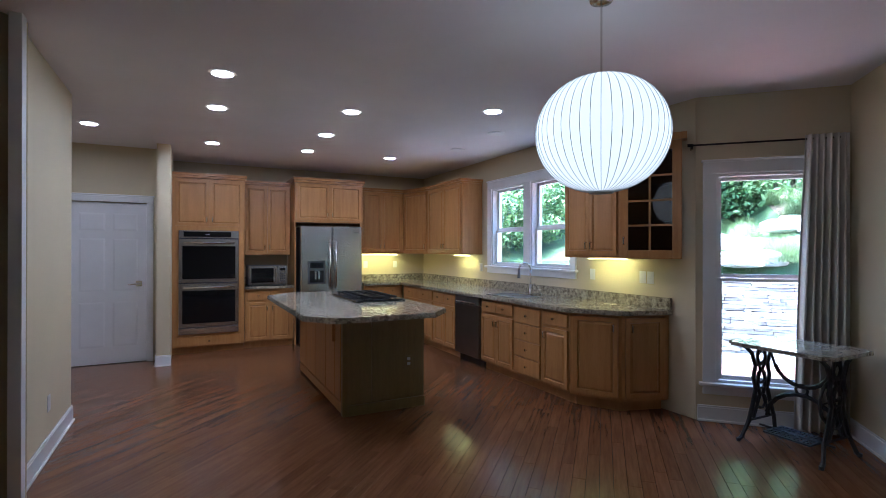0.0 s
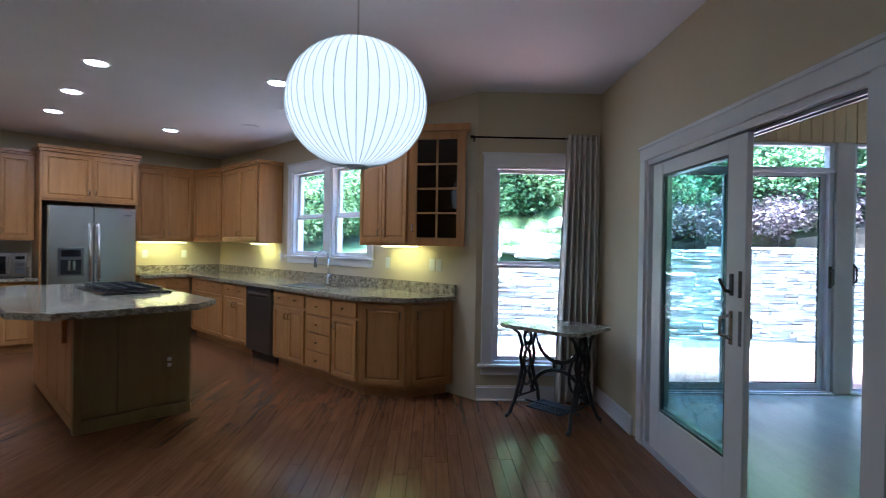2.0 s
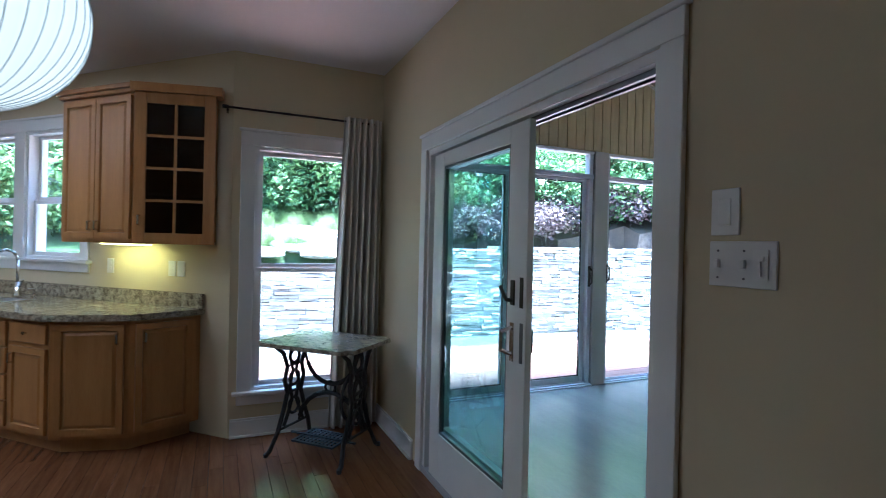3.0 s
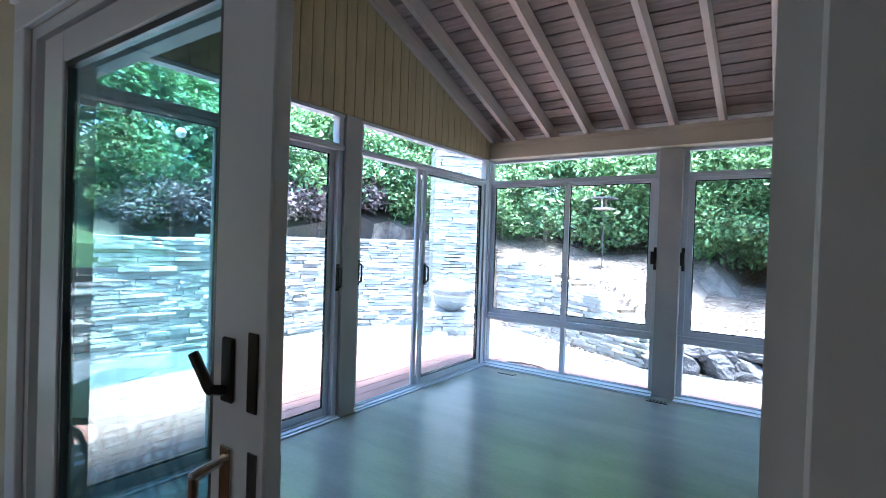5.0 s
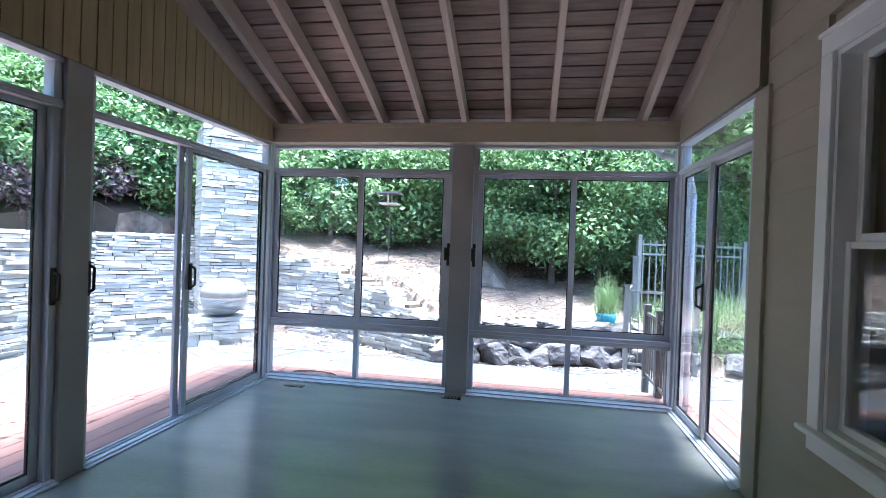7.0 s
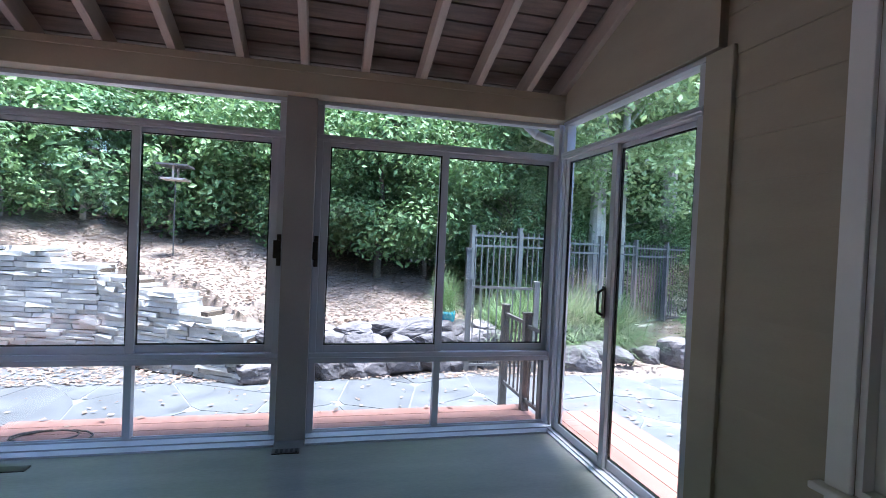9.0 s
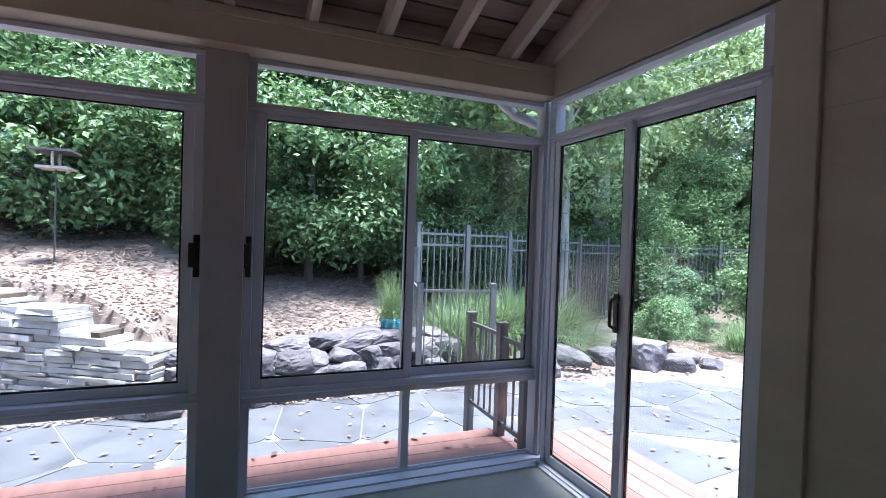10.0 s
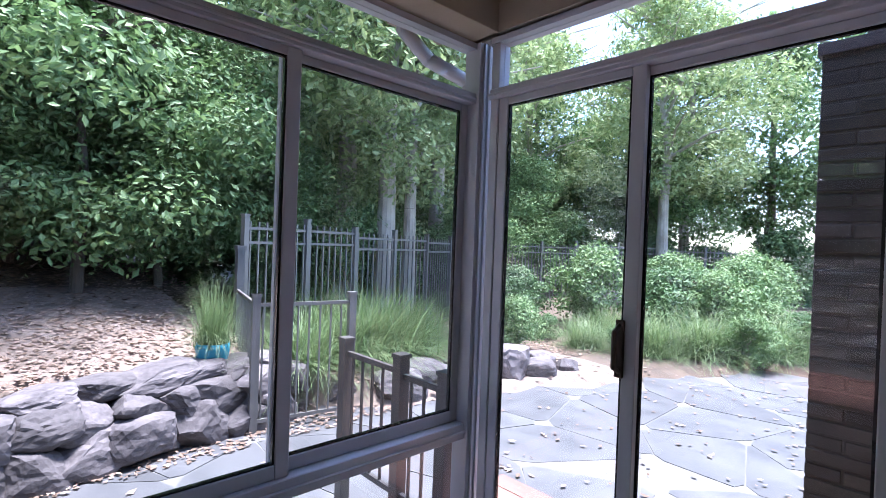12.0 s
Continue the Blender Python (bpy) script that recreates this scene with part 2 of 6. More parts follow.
def mesh_of(name, bm, material, smooth=False):
    bmesh.ops.recalc_face_normals(bm, faces=bm.faces)
    me = bpy.data.meshes.new(name)
    bm.to_mesh(me)
    bm.free()
    me.materials.append(material)
    if smooth:
        for p in me.polygons:
            p.use_smooth = True
    return me


def part(name, bm, material, parent, label="", smooth=False):
    ob = new(name, mesh_of(name, bm, material, smooth))
    ob.parent = parent
    if label:
        ob["label"] = label
    return ob


def thing(name, m, label, category, group=""):
    ob = new(name)
    ob.empty_display_size = 0.1
    ob.matrix_basis = m
    return tagged(ob, label, category, group)


def structure(name, bm, material, label, category="", m=None):
    ob = new(name, mesh_of(name, bm, material))
    if m is not None:
        ob.matrix_basis = m
    return tagged(ob, label, category or name.split("_")[0], kind="structure")


K = pose(0, 0, 0, 0, 0, 45)   # the kitchen's own axes: u along the oven wall, v towards it


def ku(u, v, z=0, turn=45):
    """The pose at (u, v) of the kitchen's axes."""
    p = K @ Vector((u, v, z))
    return pose(p.x, p.y, p.z, 0, 0, turn)


CEIL = 2.75
SF = 0.08      # the sunroom's floor


def wall_with(name, m, length, height, thick, holes, material, label):
    """A wall along x from 0, its face at y = 0, with holes (x0, x1, z0, z1) right through."""
    bm = bmesh.new()
    xs = sorted({0, length, *(h[0] for h in holes), *(h[1] for h in holes)})
    for a, b in zip(xs, xs[1:]):
        mid = (a + b) / 2
        cuts = sorted((h[2], h[3]) for h in holes if h[0] <= mid <= h[1])
        z = 0
        for lo, hi in cuts:
            if lo > z:
                box(bm, a, 0, z, b, thick, lo)
            z = hi
        if z < height:
            box(bm, a, 0, z, b, thick, height)
    bmesh.ops.remove_doubles(bm, verts=bm.verts, dist=0.0005)
    return structure(name, bm, material, label, "wall", m)


# ---- the kitchen's shell ----
def kp(u, v):
    p = K @ Vector((u, v, 0))
    return p.x, p.y


PLAN = [(-2.93, -2.5), (2.14, -2.5), (2.14, 4.9), (0.99, 4.9), kp(4.18, 8.33), kp(-2.6, 8.33), kp(-2.6, 5.0), kp(-0.72, 5.0), kp(-0.72, 3.5)]
floor = structure("floor", prism(bmesh.new(), PLAN, -0.12, -0.02), M_DARK, "warm brown oak strip floor of the kitchen", "floor")
structure("ceiling", prism(bmesh.new(), PLAN, CEIL, CEIL + 0.12), M_CEIL, "plain white painted ceiling", "ceiling")

wall_with("wall_east", pose(2.08, 4.97, 0, 0, 0, -90), 7.47, CEIL, 0.12, [(1.12, 2.91, 0, 1.99)], M_WALL, "cream painted wall with the sliding door")
wall_with("wall_north", pose(0.978, 4.82, 0), 1.1, CEIL, 0.15, [(0.152, 0.872, 0.33, 2.09)], M_WALL, "cream painted wall with the tall window")
wall_with("wall_sink", ku(4.1, 8.25, 0, -45), 5.53, CEIL, 0.15, [(2.33, 3.97, 1.22, 2.31)], M_WALL, "cream painted wall behind the sink")
wall_with("wall_oven", ku(0.04, 8.25), 4.21, CEIL, 0.15, [], M_WALL, "cream painted wall behind the ovens")
wall_with("wall_stub", ku(-0.11, 6.97), 0.15, CEIL, 1.43, [], M_WALL, "short cream wall end beside the ovens")
wall_with("wall_hall", ku(-2.6, 7.38), 2.49, CEIL, 0.15, [(1.54, 2.36, 0, 2.04)], M_WALL, "cream hall wall with a white door")
# unseen panel added to stop outdoor light leaking round the hall door
wall_with("wall_hall_back", ku(-1.25, 7.54), 1.13, CEIL, 0.1, [], M_WALL, "unseen cream panel added behind the hall door against light leaks")
wall_with("wall_left", ku(-0.78, 3.5), 0.14, CEIL, 1.58, [], M_WALL, "cream painted wall end")
wall_with("wall_hall_side", ku(-2.6, 4.94), 1.82, CEIL, 0.14, [], M_WALL, "cream painted hall wall")
wall_with("wall_hall_end", ku(-2.6, 4.94, 0, 135), 2.6, CEIL, 0.14, [], M_WALL, "cream painted end of the hall")
wall_with("wall_west", pose(-2.93, -2.5, 0, 0, 0, 90), 4.6, CEIL, 0.14, [], M_WALL, "plain cream wall")
wall_with("wall_south", pose(2.2, -2.5, 0, 0, 0, 180), 5.2, CEIL, 0.14, [], M_WALL, "plain cream wall")
structure("opening_trim", boxes((-0.64, 3.42, 0, -0.58, 3.5, CEIL)), M_TRIM, "white trim of the room opening", "trim", K)


def baseboard(m, length):
    bm = boxes((0, -0.016, 0, length, 0, 0.12), (0, -0.012, 0.12, length, 0, 0.135), (0, -0.028, 0, length, -0.016, 0.018), bev=0.003)
    structure("baseboard", bm, M_TRIM, "white painted baseboard", "baseboard", m)


baseboard(pose(2.08, 4.82, 0, 0, 0, -90), 0.8)
baseboard(pose(2.08, 1.98, 0, 0, 0, -90), 4.4)
baseboard(pose(0.99, 4.82, 0), 1.07)
baseboard(ku(-0.64, 3.52, 0, 135), 1.56)
baseboard(ku(-0.12, 6.97), 0.17)
baseboard(ku(-0.11, 7.38, 0, -45), 0.41)
baseboard(ku(-2.5, 7.38), 1.35)


def casing(m, x0, x1, z0, z1, w=0.09, sill=False, label="white painted window casing"):
    """Trim round an opening, in the wall's own frame, proud of its face."""
    bm = boxes((x0 - w, -0.02, z0 - (0 if z0 > 0.1 else 0), x0, 0.0, z1), (x1, -0.02, z0, x1 + w, 0.0, z1),
               (x0 - w, -0.02, z1, x1 + w, 0.0, z1 + w), (x0 - w - 0.012, -0.03, z1 + w, x1 + w + 0.012, 0.0, z1 + w + 0.02), bev=0.003)
    if sill:
        box(bm, x0 - w - 0.03, -0.055, z0 - 0.025, x1 + w + 0.03, 0.0, z0, bev=0.004)
        box(bm, x0 - w, -0.02, z0 - 0.1, x1 + w, 0.0, z0 - 0.025, bev=0.003)
    return structure("trim", bm, M_TRIM, label, "trim", m)


EAST = pose(2.08, 4.97, 0, 0, 0, -90)
SINK = ku(4.1, 8.25, 0, -45)
NORTH = pose(0.978, 4.82, 0)
casing(EAST, 1.12, 2.91, 0, 1.99, 0.085, label="white casing of the sliding door")
casing(SINK, 2.33, 3.97, 1.22, 2.31, 0.1, True)
casing(NORTH, 0.152, 0.872, 0.33, 2.09, 0.1, True)
casing(ku(-2.6, 7.38), 1.54, 2.36, 0, 2.04, 0.075, label="white casing of the hall door")


def pane(name, bm, parent, material=None):
    ob = part(name, bm, material or M_GLASS, parent)
    ob.visible_shadow = False
    return ob


def window(name, m, x0, x1, z0, z1, depth, label, mid=None):
    """A double-hung window set in its opening: jamb, two sashes and their panes."""
    w = tagged(new(name), label, "window", kind="structure")
    w.matrix_basis = m
    j = 0.022
    part("window_frame", boxes((x0, 0, z0, x0 + j, depth, z1), (x1 - j, 0, z0, x1, depth, z1), (x0 + j, 0, z1 - j, x1 - j, depth, z1), (x0 + j, 0, z0, x1 - j, depth, z0 + j)), M_TRIM, w)
    mid = mid or (z0 + z1) / 2
    for i, (lo, hi) in enumerate(((z0 + j, mid), (mid, z1 - j))):
        y = 0.045 + 0.035 * i
        s = part("sash", boxes((x0 + j, y, lo, x0 + j + 0.035, y + 0.03, hi), (x1 - j - 0.035, y, lo, x1 - j, y + 0.03, hi),
                               (x0 + j + 0.035, y, lo, x1 - j - 0.035, y + 0.03, lo + 0.034), (x0 + j + 0.035, y, hi - 0.03, x1 - j - 0.035, y + 0.03, hi), bev=0.003), M_TRIM, w)
        pane("pane", boxes((x0 + j + 0.03, y + 0.012, lo + 0.03, x1 - j - 0.03, y + 0.018, hi - 0.025)), s)
    return w


window("window_1", SINK, 2.33, 3.10, 1.22, 2.31, 0.15, "white double-hung window over the sink", 1.72)
window("window_2", SINK, 3.24, 3.97, 1.22, 2.31, 0.15, "white double-hung window over the sink", 1.72)
structure("window_mullion", boxes((3.10, -0.02, 1.22, 3.24, 0.15, 2.31)), M_TRIM, "white post between the sink windows", "trim", SINK)
window("window_3", NORTH, 0.152, 0.872, 0.33, 2.09, 0.15, "tall white window with a dark meeting rail", 1.21)


# ---- doors ----
def panel_door():
    d = tagged(new("door_1"), "white six-panel hall door with a lever handle, shut", "door", kind="structure")
    d.matrix_basis = ku(-1.06, 7.40)
    w, h = 0.82, 2.03
    part("leaf", boxes((0.004, 0, 0.008, w - 0.004, 0.04, h)), M_TRIM, d)
    for x0, x1 in ((0.1, 0.37), (0.45, 0.72)):
        for z0, z1 in ((0.22, 0.78), (0.92, 1.58), (1.68, 1.9)):
            bm = bmesh.new()
            box(bm, x0, -0.004, z0, x1, 0.0, z1)
            f = [f for f in bm.faces if f.normal.y < -0.9]
            r = bmesh.ops.inset_region(bm, faces=f, thickness=0.03, depth=0.003)
            part("panel", bm, M_TRIM, d)
    hd = boxes((w - 0.12, -0.02, 0.97, w - 0.05, -0.002, 1.04))
    part("door_handle", cyl(cyl(hd, (w - 0.085, -0.02, 1.005), (w - 0.085, -0.055, 1.005), 0.011), (w - 0.085, -0.05, 1.005), (w - 0.2, -0.05, 0.995), 0.009), M_CHROME, d, "satin nickel lever handle")
    for z in (0.25, 1.0, 1.75):
        part("hinge", boxes((-0.012, -0.008, z, 0.008, 0.0, z + 0.09)), M_CHROME, d)


panel_door()


def sliding_door():
    d = tagged(new("door_2"), "white sliding patio door with one large glass pane, half open", "door", kind="structure")
    d.matrix_basis = EAST
    part("door_frame", boxes((1.12, 0.0, 0.0, 1.15, 0.12, 1.99), (2.88, 0.0, 0.0, 2.91, 0.12, 1.99), (1.15, 0.0, 1.955, 2.88, 0.12, 1.99)), M_TRIM, d)
    part("track", boxes((1.15, 0.035, 1.935, 2.88, 0.05, 1.955), (1.15, 0.075, 1.935, 2.88, 0.09, 1.955)), M_STEELD, d, "dark metal head track")
    part("threshold", boxes((1.12, -0.01, 0.0, 2.91, 0.125, 0.035), (1.12, 0.125, 0.0, 2.91, 0.22, SF - 0.004)), M_ALU, d)
    x0, x1, y0, y1 = 1.22, 2.223, 0.0, 0.034
    leaf = part("leaf", boxes((x0, y0, 0.036, x0 + 0.13, y1, 1.94), (x1 - 0.15, y0, 0.036, x1, y1, 1.94), (x0 + 0.13, y0, 0.036, x1 - 0.15, y1, 0.31), (x0 + 0.13, y0, 1.86, x1 - 0.15, y1, 1.94), bev=0.003), M_TRIM, d)
    part("gasket", boxes((x0 + 0.13, y0 + 0.006, 0.31, x0 + 0.145, y1 - 0.006, 1.86), (x1 - 0.165, y0 + 0.006, 0.31, x1 - 0.15, y1 - 0.006, 1.86),
                         (x0 + 0.145, y0 + 0.006, 0.31, x1 - 0.165, y1 - 0.006, 0.325), (x0 + 0.145, y0 + 0.006, 1.845, x1 - 0.165, y1 - 0.006, 1.86)), M_STEELD, leaf)
    pane("pane", boxes((x0 + 0.14, 0.015, 0.32, x1 - 0.16, 0.02, 1.85)), leaf, M_GLASSBLUE)
    hb = tube(bmesh.new(), [(x1 - 0.1, y0, 0.93), (x1 - 0.115, y0 - 0.05, 0.95), (x1 - 0.115, y0 - 0.05, 1.03), (x1 - 0.1, y0, 1.05)], 0.009)
    box(hb, x1 - 0.115, y0 - 0.006, 0.9, x1 - 0.085, y0, 1.07, bev=0.002)
    part("door_handle", hb, M_CHROME, d, "brushed metal pull handle")
    part("latch", boxes((x1 - 0.04, y0 - 0.003, 0.905, x1 - 0.018, y0, 1.075)), M_STEELD, d)
    lock = boxes((x1 - 0.115, y0 - 0.008, 1.145, x1 - 0.083, y0, 1.255), bev=0.003)
    tube(lock, [(x1 - 0.1, y0 - 0.006, 1.165), (x1 - 0.108, y0 - 0.03, 1.17), (x1 - 0.15, y0 - 0.036, 1.225)], 0.009, 6)
    part("thumb_lock", lock, M_BRONZE, d, "dark bronze thumb turn lock")
    part("lock_plate", boxes((x1 - 0.045, y0 - 0.004, 1.14, x1 - 0.02, y0, 1.27), bev=0.001), M_BRONZE, d, "dark bronze strike plate")
    part("outer_handle", tube(bmesh.new(), [(x1 - 0.1, y1, 0.93), (x1 - 0.08, y1 + 0.05, 0.94), (x1 - 0.08, y1 + 0.05, 1.03), (x1 - 0.1, y1, 1.05)], 0.009), M_BRONZE, d)
    y0, y1 = 0.066, 0.106
    fixed = part("leaf", boxes((1.15, y0, 0.036, 1.27, y1, 1.94), (2.0, y0, 0.036, 2.1, y1, 1.94), (1.27, y0, 0.036, 2.0, y1, 0.31), (1.27, y0, 1.86, 2.0, y1, 1.94)), M_TRIM, d)
    pane("pane", boxes((1.26, 0.084, 0.3, 2.01, 0.09, 1.87)), fixed)


sliding_door()


# ---- kitchen cabinets ----
def raised_front(bm, x0, z0, x1, z1, y, frame=0.055):
    """A raised-panel front whose face stands 2 cm before y."""
    box(bm, x0, y - 0.02, z0, x1, y, z1)
    faces = [f for f in bm.faces if f.calc_center_median().y < y - 0.019 and x0 < f.calc_center_median().x < x1 and z0 < f.calc_center_median().z < z1]
    fr = min(frame, (z1 - z0) * 0.22)
    bmesh.ops.inset_region(bm, faces=faces, thickness=fr, depth=0)
    bmesh.ops.inset_region(bm, faces=faces, thickness=0.009, depth=-0.013)
    bmesh.ops.inset_region(bm, faces=faces, thickness=0.03, depth=0.011)
    return bm


def pull(x, y, z, upright=True):
    """A small bow pull."""
    d = Vector((0, 0, 0.032)) if upright else Vector((0.032, 0, 0))
    c = Vector((x, y, z))
    return tube(bmesh.new(), [c - d, c - d * 0.8 + Vector((0, -0.022, 0)), c + d * 0.8 + Vector((0, -0.022, 0)), c + d], 0.008, 6)


def cabinet(m, w, z0, z1, depth, fronts, label, toe=0.0, crown=0.0, name="cabinet", material=None, knob=False):
    """A cabinet unit with its front at y = 0 and its back at depth. fronts: (kind, x0, z0, x1, z1, pull's x, pull's z)."""
    material = material or M_MAPLE
    c = thing(name, m, label, "cabinet")
    bm = boxes((0, 0, z0 + toe, w, depth, z1), bev=0.002)
    if toe:
        box(bm, 0.0, 0.07, z0, w, depth, z0 + toe)
    part("body", bm, material, c)
    if crown:
        part("crown", boxes((-0.012, -0.03, z1, w + 0.012, depth, z1 + crown * 0.45), (-0.028, -0.05, z1 + crown * 0.45, w + 0.028, depth, z1 + crown), bev=0.004), material, c)
    for kind, a, b, e, f, px, pz in fronts:
        if kind == "slab":
            fm = boxes((a, -0.02, b, e, -0.001, f), bev=0.004)
        else:
            fm = raised_front(bmesh.new(), a, b, e, f, -0.001)
        d = part("drawer" if kind in ("drawer", "slab") else "door", fm, material, c)
        if px is not None:
            if kind in ("drawer", "slab"):
                part("handle", lathe(bmesh.new(), [(0.006, 0), (0.006, 0.01), (0.013, 0.018), (0.011, 0.026)], 10), M_CHROME, d, "nickel knob").matrix_basis = pose(px, -0.02, pz, 90)
            else:
                part("handle", pull(px, -0.02, pz), M_CHROME, d, "nickel pull")
    return c


def doors2(w, z0, z1, low, g=0.004, e=0.03):
    """Two doors that meet in the middle; low: the pulls sit at the lower end."""
    h = z0 + 0.09 if low else z1 - 0.09
    return [("door", e, z0, w / 2 - g, z1, w / 2 - 0.035, h), ("door", w / 2 + g, z0, w - e, z1, w / 2 + 0.035, h)]


OV = 7.62
tower = cabinet(ku(0.04, OV), 0.92, 0, 2.43, 0.63, doors2(0.92, 1.77, 2.41, True) + [("slab", 0.05, 0.1, 0.87, 0.24, 0.46, 0.17)], "tall honey maple oven cabinet with two doors above", toe=0.09, crown=0.07)
cabinet(ku(0.965, OV + 0.02), 0.69, 0, 0.87, 0.61, doors2(0.69, 0.12, 0.67, False) + [("slab", 0.03, 0.7, 0.34, 0.84, 0.185, 0.77), ("slab", 0.35, 0.7, 0.66, 0.84, 0.505, 0.77)], "honey maple base cabinet under the microwave", toe=0.1)
cabinet(ku(0.965, 7.92), 0.69, 1.36, 2.42, 0.33, doors2(0.69, 1.39, 2.4, True), "honey maple wall cabinet over the microwave", crown=0.06)
over_fridge = cabinet(ku(1.665, OV), 1.06, 1.86, 2.46, 0.63, doors2(1.06, 1.89, 2.44, True), "honey maple cabinet over the fridge", crown=0.08)
for x in (0.005, 1.03):
    part("side_panel", boxes((x, 0.02, 0, x + 0.02, 0.62, 1.86)), M_MAPLE, over_fridge)
cabinet(ku(2.76, 7.92), 0.80, 1.38, 2.42, 0.33, doors2(0.80, 1.41, 2.4, True), "honey maple wall cabinet beside the fridge", crown=0.06)


def corner_cabinet():
    c = thing("corner_cabinet", ku(0, 0), "honey maple corner wall cabinet with an angled door", "cabinet")
    pts = [(3.565, 7.925), (3.77, 7.34), (4.098, 7.34), (4.098, 8.248), (3.565, 8.248)]
    part("body", prism(bmesh.new(), pts, 1.38, 2.42), M_MAPLE, c)
    part("crown", prism(bmesh.new(), [(3.545, 7.885), (3.745, 7.305), (4.098, 7.305), (4.098, 8.248), (3.545, 8.248)], 2.42, 2.48), M_MAPLE, c)
    a, b = Vector((3.565, 7.925, 0)), Vector((3.77, 7.34, 0))
    d = b - a
    door = part("door", raised_front(bmesh.new(), 0.03, 1.41, d.length - 0.03, 2.4, -0.001), M_MAPLE, c)
    door.matrix_basis = pose(a.x, a.y, 0, 0, 0, math.degrees(math.atan2(d.y, d.x)))
    part("handle", pull(d.length - 0.07, -0.02, 1.5), M_CHROME, door)


corner_cabinet()
cabinet(ku(3.76, 7.33, 0, -45), 1.15, 1.38, 2.42, 0.335, doors2(1.15, 1.41, 2.4, True), "honey maple wall cabinet beside the sink window", crown=0.06)
cabinet(ku(3.76, 3.985, 0, -45), 0.75, 1.37, 2.40, 0.335, doors2(0.75, 1.40, 2.38, True), "honey maple wall cabinet over the counter", crown=0.06)


def glass_cabinet():
    """The angled end unit, its door glazed in small panes."""
    c = thing("glass_cabinet", ku(0, 0), "honey maple end wall cabinet with a mullioned glass door", "cabinet")
    a, b = Vector((3.745, 3.225, 0)), Vector((4.02, 2.79, 0))
    d = b - a
    n = Vector((d.y, -d.x, 0)).normalized()
    pts = [(a.x, a.y), (b.x, b.y), (4.098, 2.86), (4.098, 3.225)]
    lo, hi = 1.37, 2.40
    part("bottom", prism(bmesh.new(), pts, lo, lo + 0.02), M_MAPLE, c)
    part("top", prism(bmesh.new(), pts, hi - 0.02, hi), M_MAPLE, c)
    part("back_panel", boxes((4.08, 2.86, lo + 0.02, 4.098, 3.225, hi - 0.02), (3.77, 3.2, lo + 0.02, 4.08, 3.225, hi - 0.02)), M_MAPLE, c)
    for z in (1.7, 2.03):
        part("shelf", prism(bmesh.new(), [(3.80, 3.19), (4.0, 2.86), (4.075, 2.88), (4.075, 3.195)], z, z + 0.018), M_MAPLE, c)
    part("crown", prism(bmesh.new(), [(3.70, 3.225), (4.01, 2.735), (4.098, 2.8), (4.098, 3.225)], hi, hi + 0.06), M_MAPLE, c)
    L = d.length
    m = pose(a.x, a.y, 0, 0, 0, math.degrees(math.atan2(d.y, d.x)))
    fr = part("door", boxes((0, -0.02, lo, 0.075, 0, hi), (L - 0.075, -0.02, lo, L, 0, hi), (0.075, -0.02, lo, L - 0.075, 0, lo + 0.075), (0.075, -0.02, hi - 0.075, L - 0.075, 0, hi), bev=0.003), M_MAPLE, c)
    fr.matrix_basis = m
    bars = boxes((L / 2 - 0.009, -0.016, lo + 0.075, L / 2 + 0.009, -0.002, hi - 0.075))
    for i in (1, 2, 3):
        z = lo + 0.075 + i * (hi - lo - 0.15) / 4
        box(bars, 0.075, -0.016, z - 0.009, L - 0.075, -0.002, z + 0.009)
    part("muntin", bars, M_MAPLE, fr)
    for i in range(4):
        for j in range(2):
            z = lo + 0.08 + i * (hi - lo - 0.15) / 4
            x = 0.075 + j * (L - 0.15) / 2
            pane("pane", boxes((x, -0.009, z - 0.005, x + (L - 0.15) / 2, -0.005, z + (hi - lo - 0.15) / 4 - 0.005)), fr, M_GLASS_SHADE)
    part("handle", pull(0.04, -0.02, lo + 0.16), M_CHROME, fr)


glass_cabinet()

SF0 = 3.42     # the front of the sink run, its carcass
BZ = 0.865


def sink_unit(v0, v1, fronts, label, name="cabinet"):
    return cabinet(ku(SF0, v0, 0, -45), v0 - v1, 0, BZ, 0.675, fronts, label, toe=0.1, name=name)


def with_drawer(w):
    """Two doors under two false drawer fronts."""
    return doors2(w, 0.13, 0.68, False) + [("slab", 0.03, 0.71, w / 2 - 0.004, 0.84, w / 4 + 0.013, 0.775), ("slab", w / 2 + 0.004, 0.71, w - 0.03, 0.84, w * 0.75 - 0.013, 0.775)]


sink_unit(7.55, 6.42, with_drawer(1.13), "honey maple corner base cabinet")
sink_unit(6.42, 5.72, with_drawer(0.70), "honey maple base cabinet beside the dishwasher")
sink_unit(5.10, 4.40, with_drawer(0.70), "honey maple sink base cabinet")
sink_unit(4.40, 3.93, [("slab", 0.02, 0.13 + i * 0.178, 0.45, 0.13 + i * 0.178 + 0.168, 0.235, 0.215 + i * 0.178) for i in range(4)], "honey maple four-drawer base cabinet", "drawer_cabinet")
sink_unit(3.93, 3.52, [("door", 0.02, 0.13, 0.39, 0.68, 0.06, 0.6), ("slab", 0.02, 0.71, 0.39, 0.84, 0.205, 0.775)], "honey maple base cabinet with one door and a drawer")
cabinet(ku(2.76, OV + 0.02), 0.66, 0, BZ, 0.6, with_drawer(0.66), "honey maple base cabinet beside the fridge", toe=0.1)


